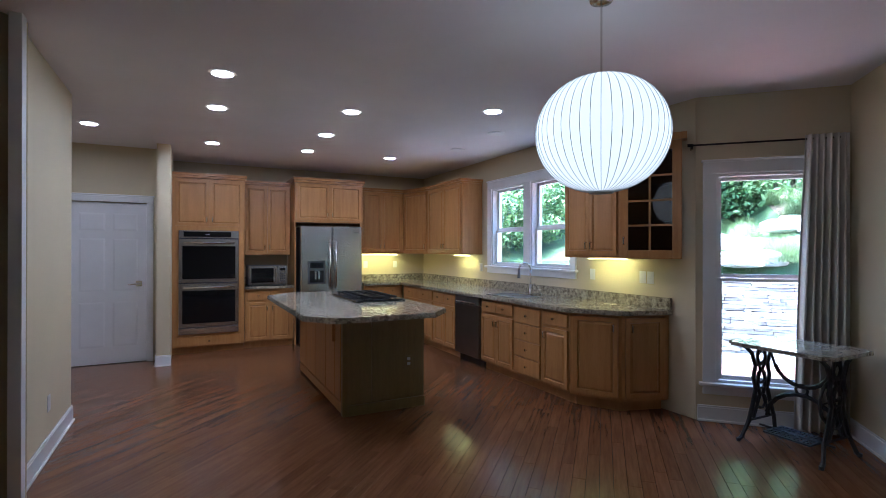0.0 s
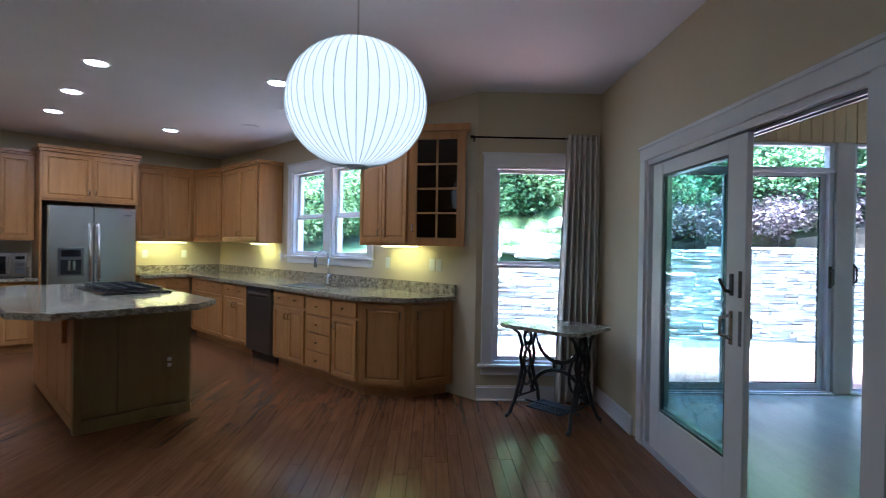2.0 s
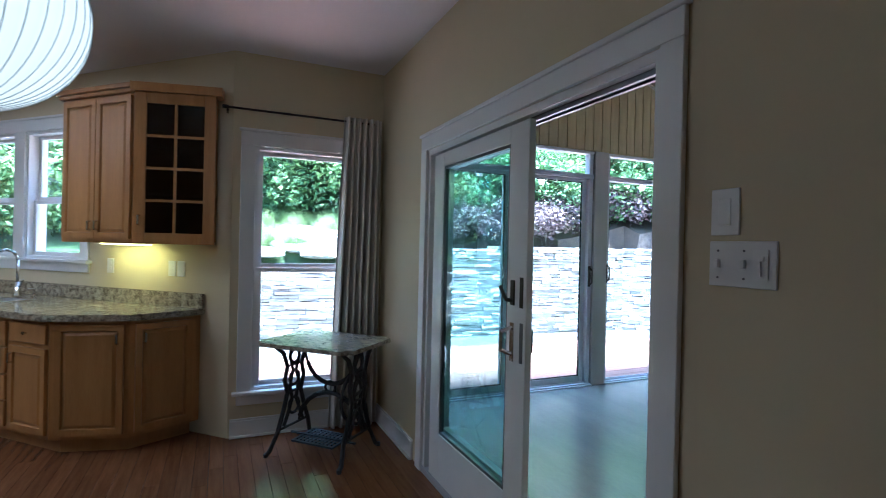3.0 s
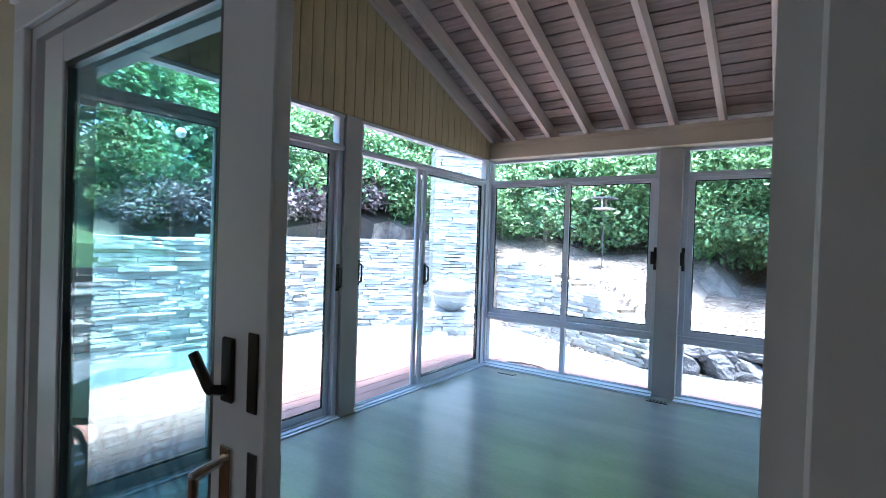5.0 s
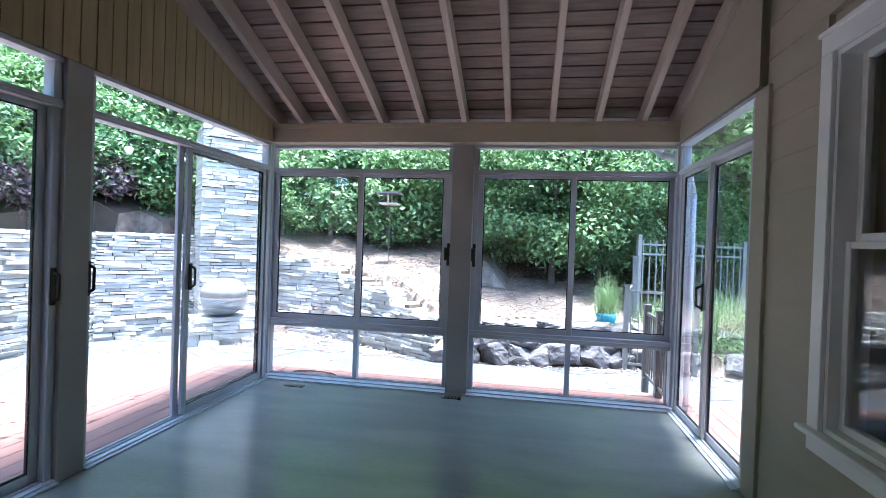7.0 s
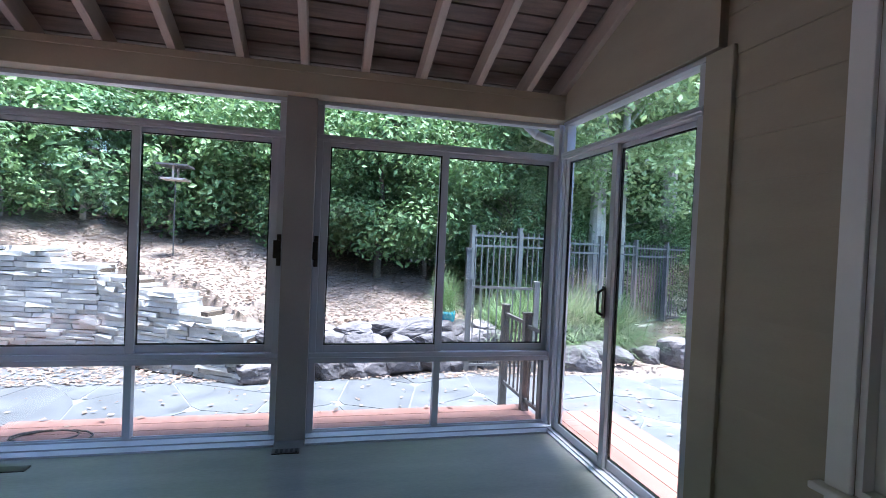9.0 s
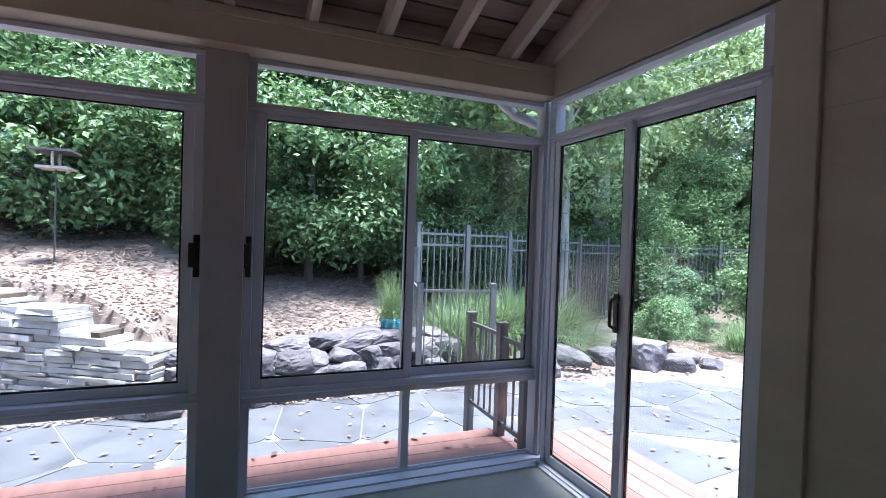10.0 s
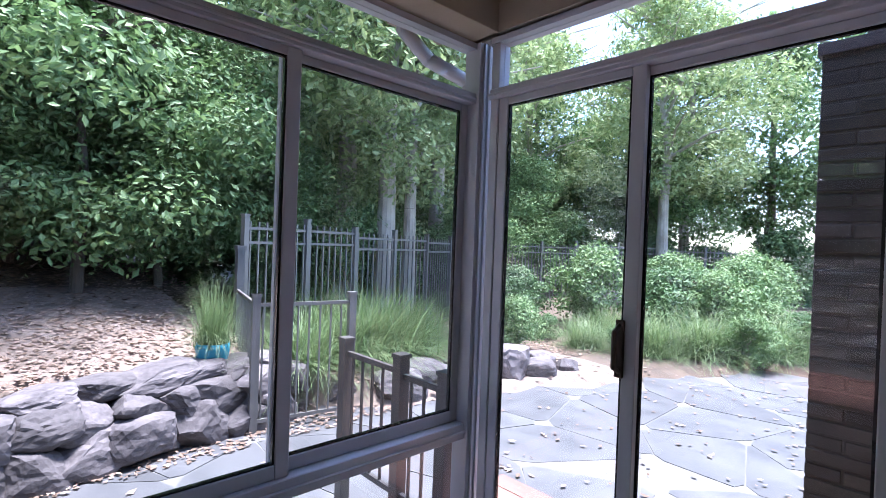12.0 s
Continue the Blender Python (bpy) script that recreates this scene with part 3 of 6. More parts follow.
def end_unit():
    """The angled end of the run: two faces under the counter's clipped corner."""
    c = thing("end_cabinet", ku(0, 0), "honey maple angled end base cabinet with two doors", "cabinet")
    a, b, e = Vector((3.42, 3.515, 0)), Vector((3.655, 3.115, 0)), Vector((4.06, 2.985, 0))
    pts = [(a.x, a.y), (b.x, b.y), (e.x, e.y), (4.098, 2.985), (4.098, 3.515)]
    part("body", prism(prism(bmesh.new(), pts, 0.1, BZ), [(3.49, 3.51), (3.70, 3.17), (4.08, 3.05), (4.09, 3.51)], 0, 0.1), M_MAPLE, c)
    for p, q, px in ((a, b, 0.4), (b, e, 0.08)):
        d = q - p
        door = part("door", raised_front(bmesh.new(), 0.03, 0.13, d.length - 0.03, 0.84, -0.001), M_MAPLE, c)
        door.matrix_basis = pose(p.x, p.y, 0, 0, 0, math.degrees(math.atan2(d.y, d.x)))
        part("handle", pull(px, -0.02, 0.75), M_CHROME, door)


end_unit()


def slab(name, pts, z0, z1, label, holes=()):
    bm = prism(bmesh.new(), pts, z0, z1)
    bmesh.ops.bevel(bm, geom=[e for e in bm.edges if abs(e.verts[0].co.z - e.verts[1].co.z) < 1e-4 and e.verts[0].co.z > z1 - 0.001], offset=0.008, segments=2, affect="EDGES")
    ob = new(name, mesh_of(name, bm, M_GRANITE))
    ob.matrix_basis = K
    return tagged(ob, label, "countertop")


slab("countertop", [(3.36, 3.5), (3.63, 3.085), (4.06, 2.945), (4.098, 2.945), (4.098, 8.248), (2.75, 8.248), (2.75, 7.58), (3.36, 7.58)], BZ + 0.002, BZ + 0.042, "brown speckled granite counter along the sink wall")
slab("countertop", [(0.962, 7.58), (1.655, 7.58), (1.655, 8.248), (0.962, 8.248)], BZ + 0.007, BZ + 0.042, "brown speckled granite counter under the microwave")
bs = boxes((4.072, 2.95, BZ + 0.044, 4.097, 8.245, BZ + 0.15), (2.75, 8.22, BZ + 0.044, 4.07, 8.245, BZ + 0.15), (0.965, 8.22, BZ + 0.044, 1.65, 8.245, BZ + 0.15))
tagged(new("backsplash", mesh_of("backsplash", bs, M_GRANITE)), "low brown granite backsplash along the counter", "backsplash").matrix_basis = K


def double_oven():
    c = thing("double_oven", ku(0.12, OV - 0.025), "stainless steel double wall oven with black glass doors", "oven")
    w = 0.76
    part("body", boxes((0, 0.005, 0.27, w, 0.022, 1.71)), M_STEELD, c)
    part("control_panel", boxes((0, -0.02, 1.6, w, 0.004, 1.705), bev=0.003), M_STEEL, c)
    part("display", boxes((0.06, -0.023, 1.62, w - 0.1, -0.02, 1.69)), M_OVENGLASS, c, "black glass control display")
    part("display_digits", boxes((0.33, -0.0245, 1.645, 0.38, -0.0232, 1.66)), M_PLASTIC, c)
    for z0, z1 in ((0.985, 1.59), (0.375, 0.975)):
        d = part("door", boxes((0, -0.025, z0, w, 0.004, z1), bev=0.004), M_STEEL, c)
        part("pane", boxes((0.045, -0.029, z0 + 0.05, w - 0.045, -0.0255, z1 - 0.1)), M_OVENGLASS, d, "black oven glass")
        hb = cyl(bmesh.new(), (0.06, -0.075, z1 - 0.055), (w - 0.06, -0.075, z1 - 0.055), 0.013)
        for x in (0.09, w - 0.09):
            cyl(hb, (x, -0.02, z1 - 0.055), (x, -0.075, z1 - 0.055), 0.009)
        part("handle", hb, M_CHROME, d, "long steel bar handle", True)
    part("trim_strip", boxes((0, -0.02, 0.275, w, 0.004, 0.36), bev=0.003), M_STEEL, c)


double_oven()


def microwave():
    c = thing("microwave", ku(1.02, OV + 0.02, BZ + 0.043), "stainless steel countertop microwave with a black door", "microwave")
    part("body", boxes((0, 0.02, 0.012, 0.54, 0.4, 0.3), bev=0.006), M_STEELD, c)
    d = part("door", boxes((0, -0.005, 0.014, 0.4, 0.018, 0.298), bev=0.003), M_STEEL, c)
    part("pane", boxes((0.035, -0.009, 0.05, 0.345, -0.0055, 0.262)), M_OVENGLASS, d)
    part("handle", tube(bmesh.new(), [(0.375, -0.005, 0.05), (0.375, -0.035, 0.07), (0.375, -0.035, 0.24), (0.375, -0.005, 0.26)], 0.008), M_CHROME, d)
    part("control_panel", boxes((0.402, -0.005, 0.014, 0.54, 0.018, 0.298), bev=0.003), M_STEEL, c)
    part("display", boxes((0.43, -0.008, 0.225, 0.515, -0.0055, 0.262)), M_OVENGLASS, c)
    for i in range(4):
        for j in range(3):
            part("button", boxes((0.432 + j * 0.03, -0.007, 0.06 + i * 0.035, 0.454 + j * 0.03, -0.0055, 0.082 + i * 0.035)), M_STEELD, c)
    for x in (0.04, 0.5):
        for y in (0.05, 0.36):
            part("foot", cyl(bmesh.new(), (x, y, 0), (x, y, 0.012), 0.012, n=8), M_BLACK, c)


microwave()


def fridge():
    c = thing("refrigerator", ku(1.72, 7.42), "stainless steel french-door refrigerator with a water dispenser", "refrigerator")
    w, h = 0.935, 1.80
    part("body", boxes((0.01, 0.055, 0.02, w - 0.01, 0.78, h - 0.01), bev=0.004), M_STEELD, c)
    for x0, x1, hx in ((0, w / 2 - 0.003, w / 2 - 0.045), (w / 2 + 0.003, w, w / 2 + 0.045)):
        d = part("door", boxes((x0, -0.005, 0.62, x1, 0.05, h), bev=0.012), M_STEEL, c)
        part("handle", tube(bmesh.new(), [(hx, -0.004, 0.86), (hx, -0.06, 0.9), (hx, -0.06, 1.54), (hx, -0.004, 1.58)], 0.012, 10), M_CHROME, d, "", True)
    z = part("freezer_drawer", boxes((0, -0.005, 0.06, w, 0.05, 0.612), bev=0.012), M_STEEL, c)
    part("handle", tube(bmesh.new(), [(0.1, -0.004, 0.54), (0.13, -0.06, 0.54), (w - 0.13, -0.06, 0.54), (w - 0.1, -0.004, 0.54)], 0.012, 10), M_CHROME, z, "", True)
    disp = part("dispenser", boxes((0.1, -0.009, 0.93, 0.36, -0.0055, 1.28), bev=0.002), M_STEELD, c, "dark water and ice dispenser")
    part("recess", boxes((0.125, -0.012, 0.95, 0.335, -0.0095, 1.13)), M_BLACK, disp)
    part("display", boxes((0.13, -0.012, 1.17, 0.33, -0.0095, 1.25)), M_OVENGLASS, disp)
    part("paddle", boxes((0.2, -0.018, 1.0, 0.225, -0.012, 1.12), (0.25, -0.018, 1.0, 0.275, -0.012, 1.12)), M_STEEL, disp)
    part("badge", boxes((w - 0.14, -0.008, 1.7, w - 0.06, -0.0055, 1.712)), M_STEELD, c)


fridge()


def dishwasher():
    c = thing("dishwasher", ku(SF0 - 0.012, 5.715, 0, -45), "dark stainless steel dishwasher under the counter", "dishwasher")
    w = 0.6
    part("body", boxes((0.005, 0.03, 0.1, w - 0.005, 0.6, 0.86)), M_STEELD, c)
    part("door", boxes((0.004, -0.02, 0.11, w - 0.004, 0.028, 0.75), bev=0.004), M_STEELD, c)
    part("control_panel", boxes((0.004, -0.02, 0.756, w - 0.004, 0.028, 0.858), bev=0.004), M_STEELD, c)
    part("handle", boxes((0.05, -0.045, 0.772, w - 0.05, -0.021, 0.79), bev=0.004), M_STEEL, c)
    part("kickplate", boxes((0.004, 0.06, 0.0, w - 0.004, 0.1, 0.1)), M_BLACK, c)


dishwasher()


def island():
    c = thing("kitchen_island", ku(0, 0), "maple kitchen island with darker olive end panels", "island")
    u0, u1, v0, v1 = 1.42, 2.2, 4.12, 6.0
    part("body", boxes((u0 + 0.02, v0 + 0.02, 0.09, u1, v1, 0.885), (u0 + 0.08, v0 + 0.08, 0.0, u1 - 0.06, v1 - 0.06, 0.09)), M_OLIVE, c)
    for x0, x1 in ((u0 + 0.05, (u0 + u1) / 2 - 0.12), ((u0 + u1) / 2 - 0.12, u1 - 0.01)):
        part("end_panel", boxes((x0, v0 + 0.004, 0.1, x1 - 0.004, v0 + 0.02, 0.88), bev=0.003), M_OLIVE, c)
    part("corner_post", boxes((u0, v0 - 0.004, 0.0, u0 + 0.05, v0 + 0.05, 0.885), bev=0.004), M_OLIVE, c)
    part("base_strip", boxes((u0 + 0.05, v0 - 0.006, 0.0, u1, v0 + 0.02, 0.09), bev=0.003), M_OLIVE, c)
    v = v0 + 0.08
    for w in (0.2, 0.32, 0.45, 0.45, 0.35):
        d = part("side_panel", boxes((u0 + 0.002, v, 0.12, u0 + 0.02, v + w - 0.012, 0.87), bev=0.004), M_MAPLE, c)
        v += w
    part("side_rail", boxes((u0 + 0.004, v0 + 0.05, 0.02, u0 + 0.06, v1 - 0.05, 0.1)), M_MAPLE, c)
    for a in (4.35, 5.75):
        part("bracket", boxes((1.2, a, 0.8, u0, a + 0.04, 0.884), (u0 - 0.03, a, 0.62, u0, a + 0.04, 0.8)), M_MAPLE, c)
    o = part("outlet", boxes((2.0, v0 - 0.003, 0.36, 2.075, v0 + 0.003, 0.475), bev=0.002), M_OLIVE, c, "brown socket plate")
    for z in (0.39, 0.435):
        part("socket", boxes((2.022, v0 - 0.006, z, 2.052, v0 - 0.0035, z + 0.028)), M_PLASTIC, o)


island()
slab("island_countertop", [(1.03, 3.84), (1.22, 3.58), (2.05, 3.58), (2.28, 3.84), (2.28, 5.9), (2.1, 6.08), (1.3, 6.08), (1.03, 5.8)], 0.888, 0.93, "pale speckled granite island top with clipped corners")


def cooktop():
    c = thing("gas_cooktop", ku(1.68, 4.58, 0.931), "black gas cooktop with iron grates in the island top", "cooktop")
    part("tray", boxes((0, 0, 0, 0.52, 0.9, 0.012), bev=0.004), M_BLACK, c)
    part("plate", boxes((0.015, 0.015, 0.0125, 0.505, 0.885, 0.017)), M_BLACK, c)
    for i in range(3):
        y = 0.04 + i * 0.275
        g = bmesh.new()
        for x in (0.06, 0.18, 0.30, 0.42):
            box(g, x, y, 0.035, x + 0.013, y + 0.26, 0.05)
        for yy in (y, y + 0.125, y + 0.247):
            box(g, 0.05, yy, 0.033, 0.44, yy + 0.013, 0.048)
        for x in (0.06, 0.42):
            for yy in (y, y + 0.247):
                box(g, x, yy, 0.017, x + 0.013, yy + 0.013, 0.036)
        part("grate", g, M_IRON, c)
        for x in (0.15, 0.36):
            part("burner", lathe(bmesh.new(), [(0.045, 0.0171), (0.045, 0.026), (0.03, 0.031)], 14, (x, y + 0.13, 0)), M_IRON, c)
    for i in range(5):
        part("knob", lathe(bmesh.new(), [(0.018, 0.0171), (0.016, 0.04)], 12, (0.475, 0.17 + i * 0.14, 0)), M_STEEL, c)


cooktop()


def sink_and_tap():
    s = thing("kitchen_sink", ku(3.46, 5.06, BZ + 0.0425, -45), "steel sink let into the granite counter", "sink")
    part("rim", boxes((0, 0, 0, 0.66, 0.025, 0.006), (0, 0.36, 0, 0.66, 0.385, 0.006), (0, 0.025, 0, 0.025, 0.36, 0.006), (0.635, 0.025, 0, 0.66, 0.36, 0.006), (0.32, 0.025, 0, 0.345, 0.36, 0.006)), M_STEEL, s)
    part("basin", boxes((0.025, 0.025, 0.0005, 0.635, 0.36, 0.002)), M_STEELD, s)
    f = thing("kitchen_tap", ku(3.93, 4.80, BZ + 0.0425, -45), "brushed nickel high-arc pull-down kitchen tap", "tap")
    part("base", lathe(bmesh.new(), [(0.03, 0), (0.028, 0.012), (0.019, 0.03), (0.017, 0.12)], 14), M_CHROME, f, "", True)
    arc = [(0, 0, 0.12), (0, 0, 0.3)] + [(0, -0.085 + 0.085 * math.cos(a), 0.3 + 0.085 * math.sin(a)) for a in (0.5, 1.0, 1.57, 2.1, 2.7, 3.14)]
    part("neck", tube(bmesh.new(), arc, 0.011, 10), M_CHROME, f, "", True)
    part("spray_head", cyl(bmesh.new(), (0, -0.17, 0.3), (0, -0.172, 0.2), 0.015, 0.019), M_STEELD, f, "", True)
    part("lever", tube(bmesh.new(), [(0.017, 0, 0.08), (0.05, 0, 0.09), (0.075, 0, 0.14)], 0.006), M_CHROME, f)
    d = thing("soap_pump", ku(3.95, 4.62, BZ + 0.0425, -45), "small nickel soap pump beside the tap", "soap pump")
    part("body", lathe(bmesh.new(), [(0.016, 0), (0.014, 0.02), (0.007, 0.03), (0.007, 0.07)], 10), M_CHROME, d)
    part("spout", tube(bmesh.new(), [(0, 0, 0.07), (0, -0.05, 0.075)], 0.005), M_CHROME, d)


sink_and_tap()


def plate(m, label, w=0.075, h=0.115, kind="outlet", gangs=1, name="wall_outlet", cat="outlet"):
    c = thing(name, m, label, cat)
    part("plate", boxes((0, -0.006, 0, w, 0, h), bev=0.002), M_PLASTIC, c)
    for i in range(gangs):
        x = (i + 0.5) * w / gangs
        if kind == "outlet":
            for z in (0.025, 0.066):
                part("socket", boxes((x - 0.014, -0.0085, z, x + 0.014, -0.006, z + 0.026), bev=0.001), M_TRIM, c)
        elif kind == "toggle":
            part("toggle", boxes((x - 0.005, -0.016, 0.047, x + 0.005, -0.006, 0.068), bev=0.001), M_TRIM, c)
            for z in (0.022, 0.09):
                part("screw", cyl(bmesh.new(), (x, -0.0075, z), (x, -0.006, z), 0.003, n=8), M_STEELD, c)
        else:
            part("rocker", boxes((x - 0.017, -0.009, 0.024, x + 0.017, -0.006, 0.092), bev=0.001), M_TRIM, c)
    return c


for v, z in ((3.97, 1.13), (3.31, 1.13), (3.22, 1.13), (6.25, 1.13)):
    plate(ku(4.1, v, z, -45), "white wall socket above the counter")
plate(ku(2.95, 8.25, 1.13), "white wall socket beside the fridge")
plate(ku(3.5, 8.25, 1.13), "white wall socket near the corner")
plate(ku(-0.64, 4.28, 0.3, 135), "white wall socket low on the cream wall")
plate(pose(2.08, 1.891, 1.437, 0, 0, -90), "white rocker dimmer plate beside the door", 0.078, 0.118, "rocker", name="light_switch", cat="switch")
sw = plate(pose(2.08, 1.893, 1.308, 0, 0, -90), "white three-gang switch plate beside the door", 0.174, 0.114, "toggle", 2, name="light_switch", cat="switch")
for o in list(sw.children):
    if o.name.startswith(("toggle", "screw")):
        o.location.x -= 0.018 if o.data.vertices[0].co.x < 0.08 else 0.036
part("thermostat_dial", boxes((0.118, -0.009, 0.02, 0.155, -0.006, 0.094), (0.128, -0.013, 0.066, 0.146, -0.009, 0.076), (0.135, -0.013, 0.03, 0.139, -0.009, 0.066)), M_TRIM, sw)


# ---- lamps ----
def can_light(u, v):
    c = thing("recessed_light", ku(u, v, CEIL), "lit round recessed ceiling light with a white rim", "ceiling light", "recessed lights in the kitchen ceiling")
    bm = bmesh.new()
    n = 24
    ring = [[bm.verts.new((r * math.cos(2 * math.pi * i / n), r * math.sin(2 * math.pi * i / n), z)) for i in range(n)] for r, z in ((0.098, 0), (0.096, -0.006), (0.075, -0.008), (0.07, -0.003))]
    for a, b in zip(ring, ring[1:]):
        for i in range(n):
            bm.faces.new((a[i], a[(i + 1) % n], b[(i + 1) % n], b[i]))
    part("rim", bm, M_TRIM, c)
    part("lens", cyl(bmesh.new(), (0, 0, -0.0045), (0, 0, -0.001), 0.07, n=24), M_LED, c)


for u, v in ((-0.68, 6.17), (0.46, 3.94), (0.47, 4.93), (0.5, 6.62), (1.61, 4.5), (1.63, 5.56), (1.64, 6.58), (2.79, 6.57), (2.785, 3.87)):
    can_light(u, v)
for u, v in ((3.3, 4.6), (3.35, 5.6)):
    c = thing("ceiling_speaker", ku(u, v, CEIL), "round white ceiling speaker grille", "speaker")
    part("grille", lathe(bmesh.new(), [(0.1, -0.006), (0.1, 0.0)], 24), M_TRIM, c)
    part("rim", lathe(bmesh.new(), [(0.085, -0.009), (0.085, -0.0062)], 24), M_PLASTIC, c)


def pendant():
    c = thing("pendant_lamp", pose(0.215, 2.77, CEIL), "large lit white ribbed bubble pendant lamp", "pendant lamp")
    part("canopy", lathe(bmesh.new(), [(0.02, -0.045), (0.055, -0.04), (0.065, -0.02), (0.065, 0)], 20), M_CHROME, c, "nickel ceiling canopy", True)
    part("stem", cyl(bmesh.new(), (0, 0, -0.42), (0, 0, -0.045), 0.005, n=8), M_CHROME, c)
    zc, a, b = -0.715, 0.33, 0.296
    n = 44
    prof = []
    for i in range(25):
        t = -1.42 + i * 2.84 / 24
        prof.append((a * math.cos(t) ** 0.92, zc + b * math.sin(t)))
    bm = bmesh.new()
    rings = [[bm.verts.new((r * (1 + (0.012 if j % 4 else 0) * -1) * math.cos(2 * math.pi * j / (n * 4)), r * (1 - (0.012 if j % 4 else 0)) * math.sin(2 * math.pi * j / (n * 4)), z)) for j in range(n * 4)] for r, z in prof]
    for p, q in zip(rings, rings[1:]):
        for j in range(n * 4):
            k = (j + 1) % (n * 4)
            bm.faces.new((p[j], p[k], q[k], q[j]))
    part("shade", bm, M_SHADE, c, "glowing white fabric shade", True)
    for j in range(n):
        w = bmesh.new()
        an = 2 * math.pi * j / n
        tube(w, [(r * 1.003 * math.cos(an), r * 1.003 * math.sin(an), z) for r, z in prof], 0.0016, 4)
        part("rib", w, M_RIBSHADE, c)
    part("bottom_ring", lathe(bmesh.new(), [(0.06, zc - b - 0.004), (0.062, zc - b + 0.006), (0.05, zc - b + 0.006)], 24), M_RIBSHADE, c)


pendant()
for (u0, v0, u1, v1), nm in (((2.85, 8.05, 3.5, 8.1), "a"), ((3.95, 6.35, 3.99, 6.8), "b"), ((3.95, 3.35, 3.99, 3.85), "c")):
    c = thing("undercabinet_light", ku(0, 0, 1.358), "warm strip lamp under a wall cabinet", "strip light", "lamps under the wall cabinets")
    part("housing", boxes((u0, v0, 0.004, u1, v1, 0.012)), M_TRIM, c)
    part("lens", boxes((u0 + 0.004, v0 + 0.004, 0.0, u1 - 0.004, v1 - 0.004, 0.004)), M_WARM, c)


# ---- curtain and treadle table ----
def curtain():
    r = thing("curtain_rod", pose(0.92, 4.75, 2.33), "thin black curtain rod on the window wall", "curtain rod")
    part("rod", cyl(bmesh.new(), (0, 0, 0), (1.1, 0, 0.0), 0.008), M_BLACK, r)
    part("finial", cyl(bmesh.new(), (-0.018, 0, 0), (0.012, 0, 0), 0.014), M_BLACK, r)
    for x in (0.01, 1.08):
        part("bracket", boxes((x, -0.004, -0.03, x + 0.015, 0.07, 0.012)), M_BLACK, r)
    c = thing("curtain", pose(1.62, 4.75, 0), "grey linen curtain panel drawn to one side of the window", "curtain")
    bm = bmesh.new()
    cols, rows = 90, 26
    grid = []
    for j in range(rows + 1):
        t = j / rows
        z = 2.36 - t * 2.34
        row = []
        for i in range(cols + 1):
            s = i / cols
            x = 0.415 - (1 - s) * (0.29 + 0.08 * t)
            amp = 0.02 + 0.022 * min(1, t * 3)
            y = amp * math.sin(s * 2 * math.pi * 6.5 + 0.5 * math.sin(t * 3)) + 0.008 * math.sin(s * 31 + t * 4)
            row.append(bm.verts.new((x, y - 0.02, z)))
        grid.append(row)
    for a, b in zip(grid, grid[1:]):
        for i in range(cols):
            bm.faces.new((a[i], a[i + 1], b[i + 1], b[i]))
    p = part("panel", bm, M_CURTAIN, c, "", True)
    s = p.modifiers.new("thickness", "SOLIDIFY")
    s.thickness = 0.003


curtain()


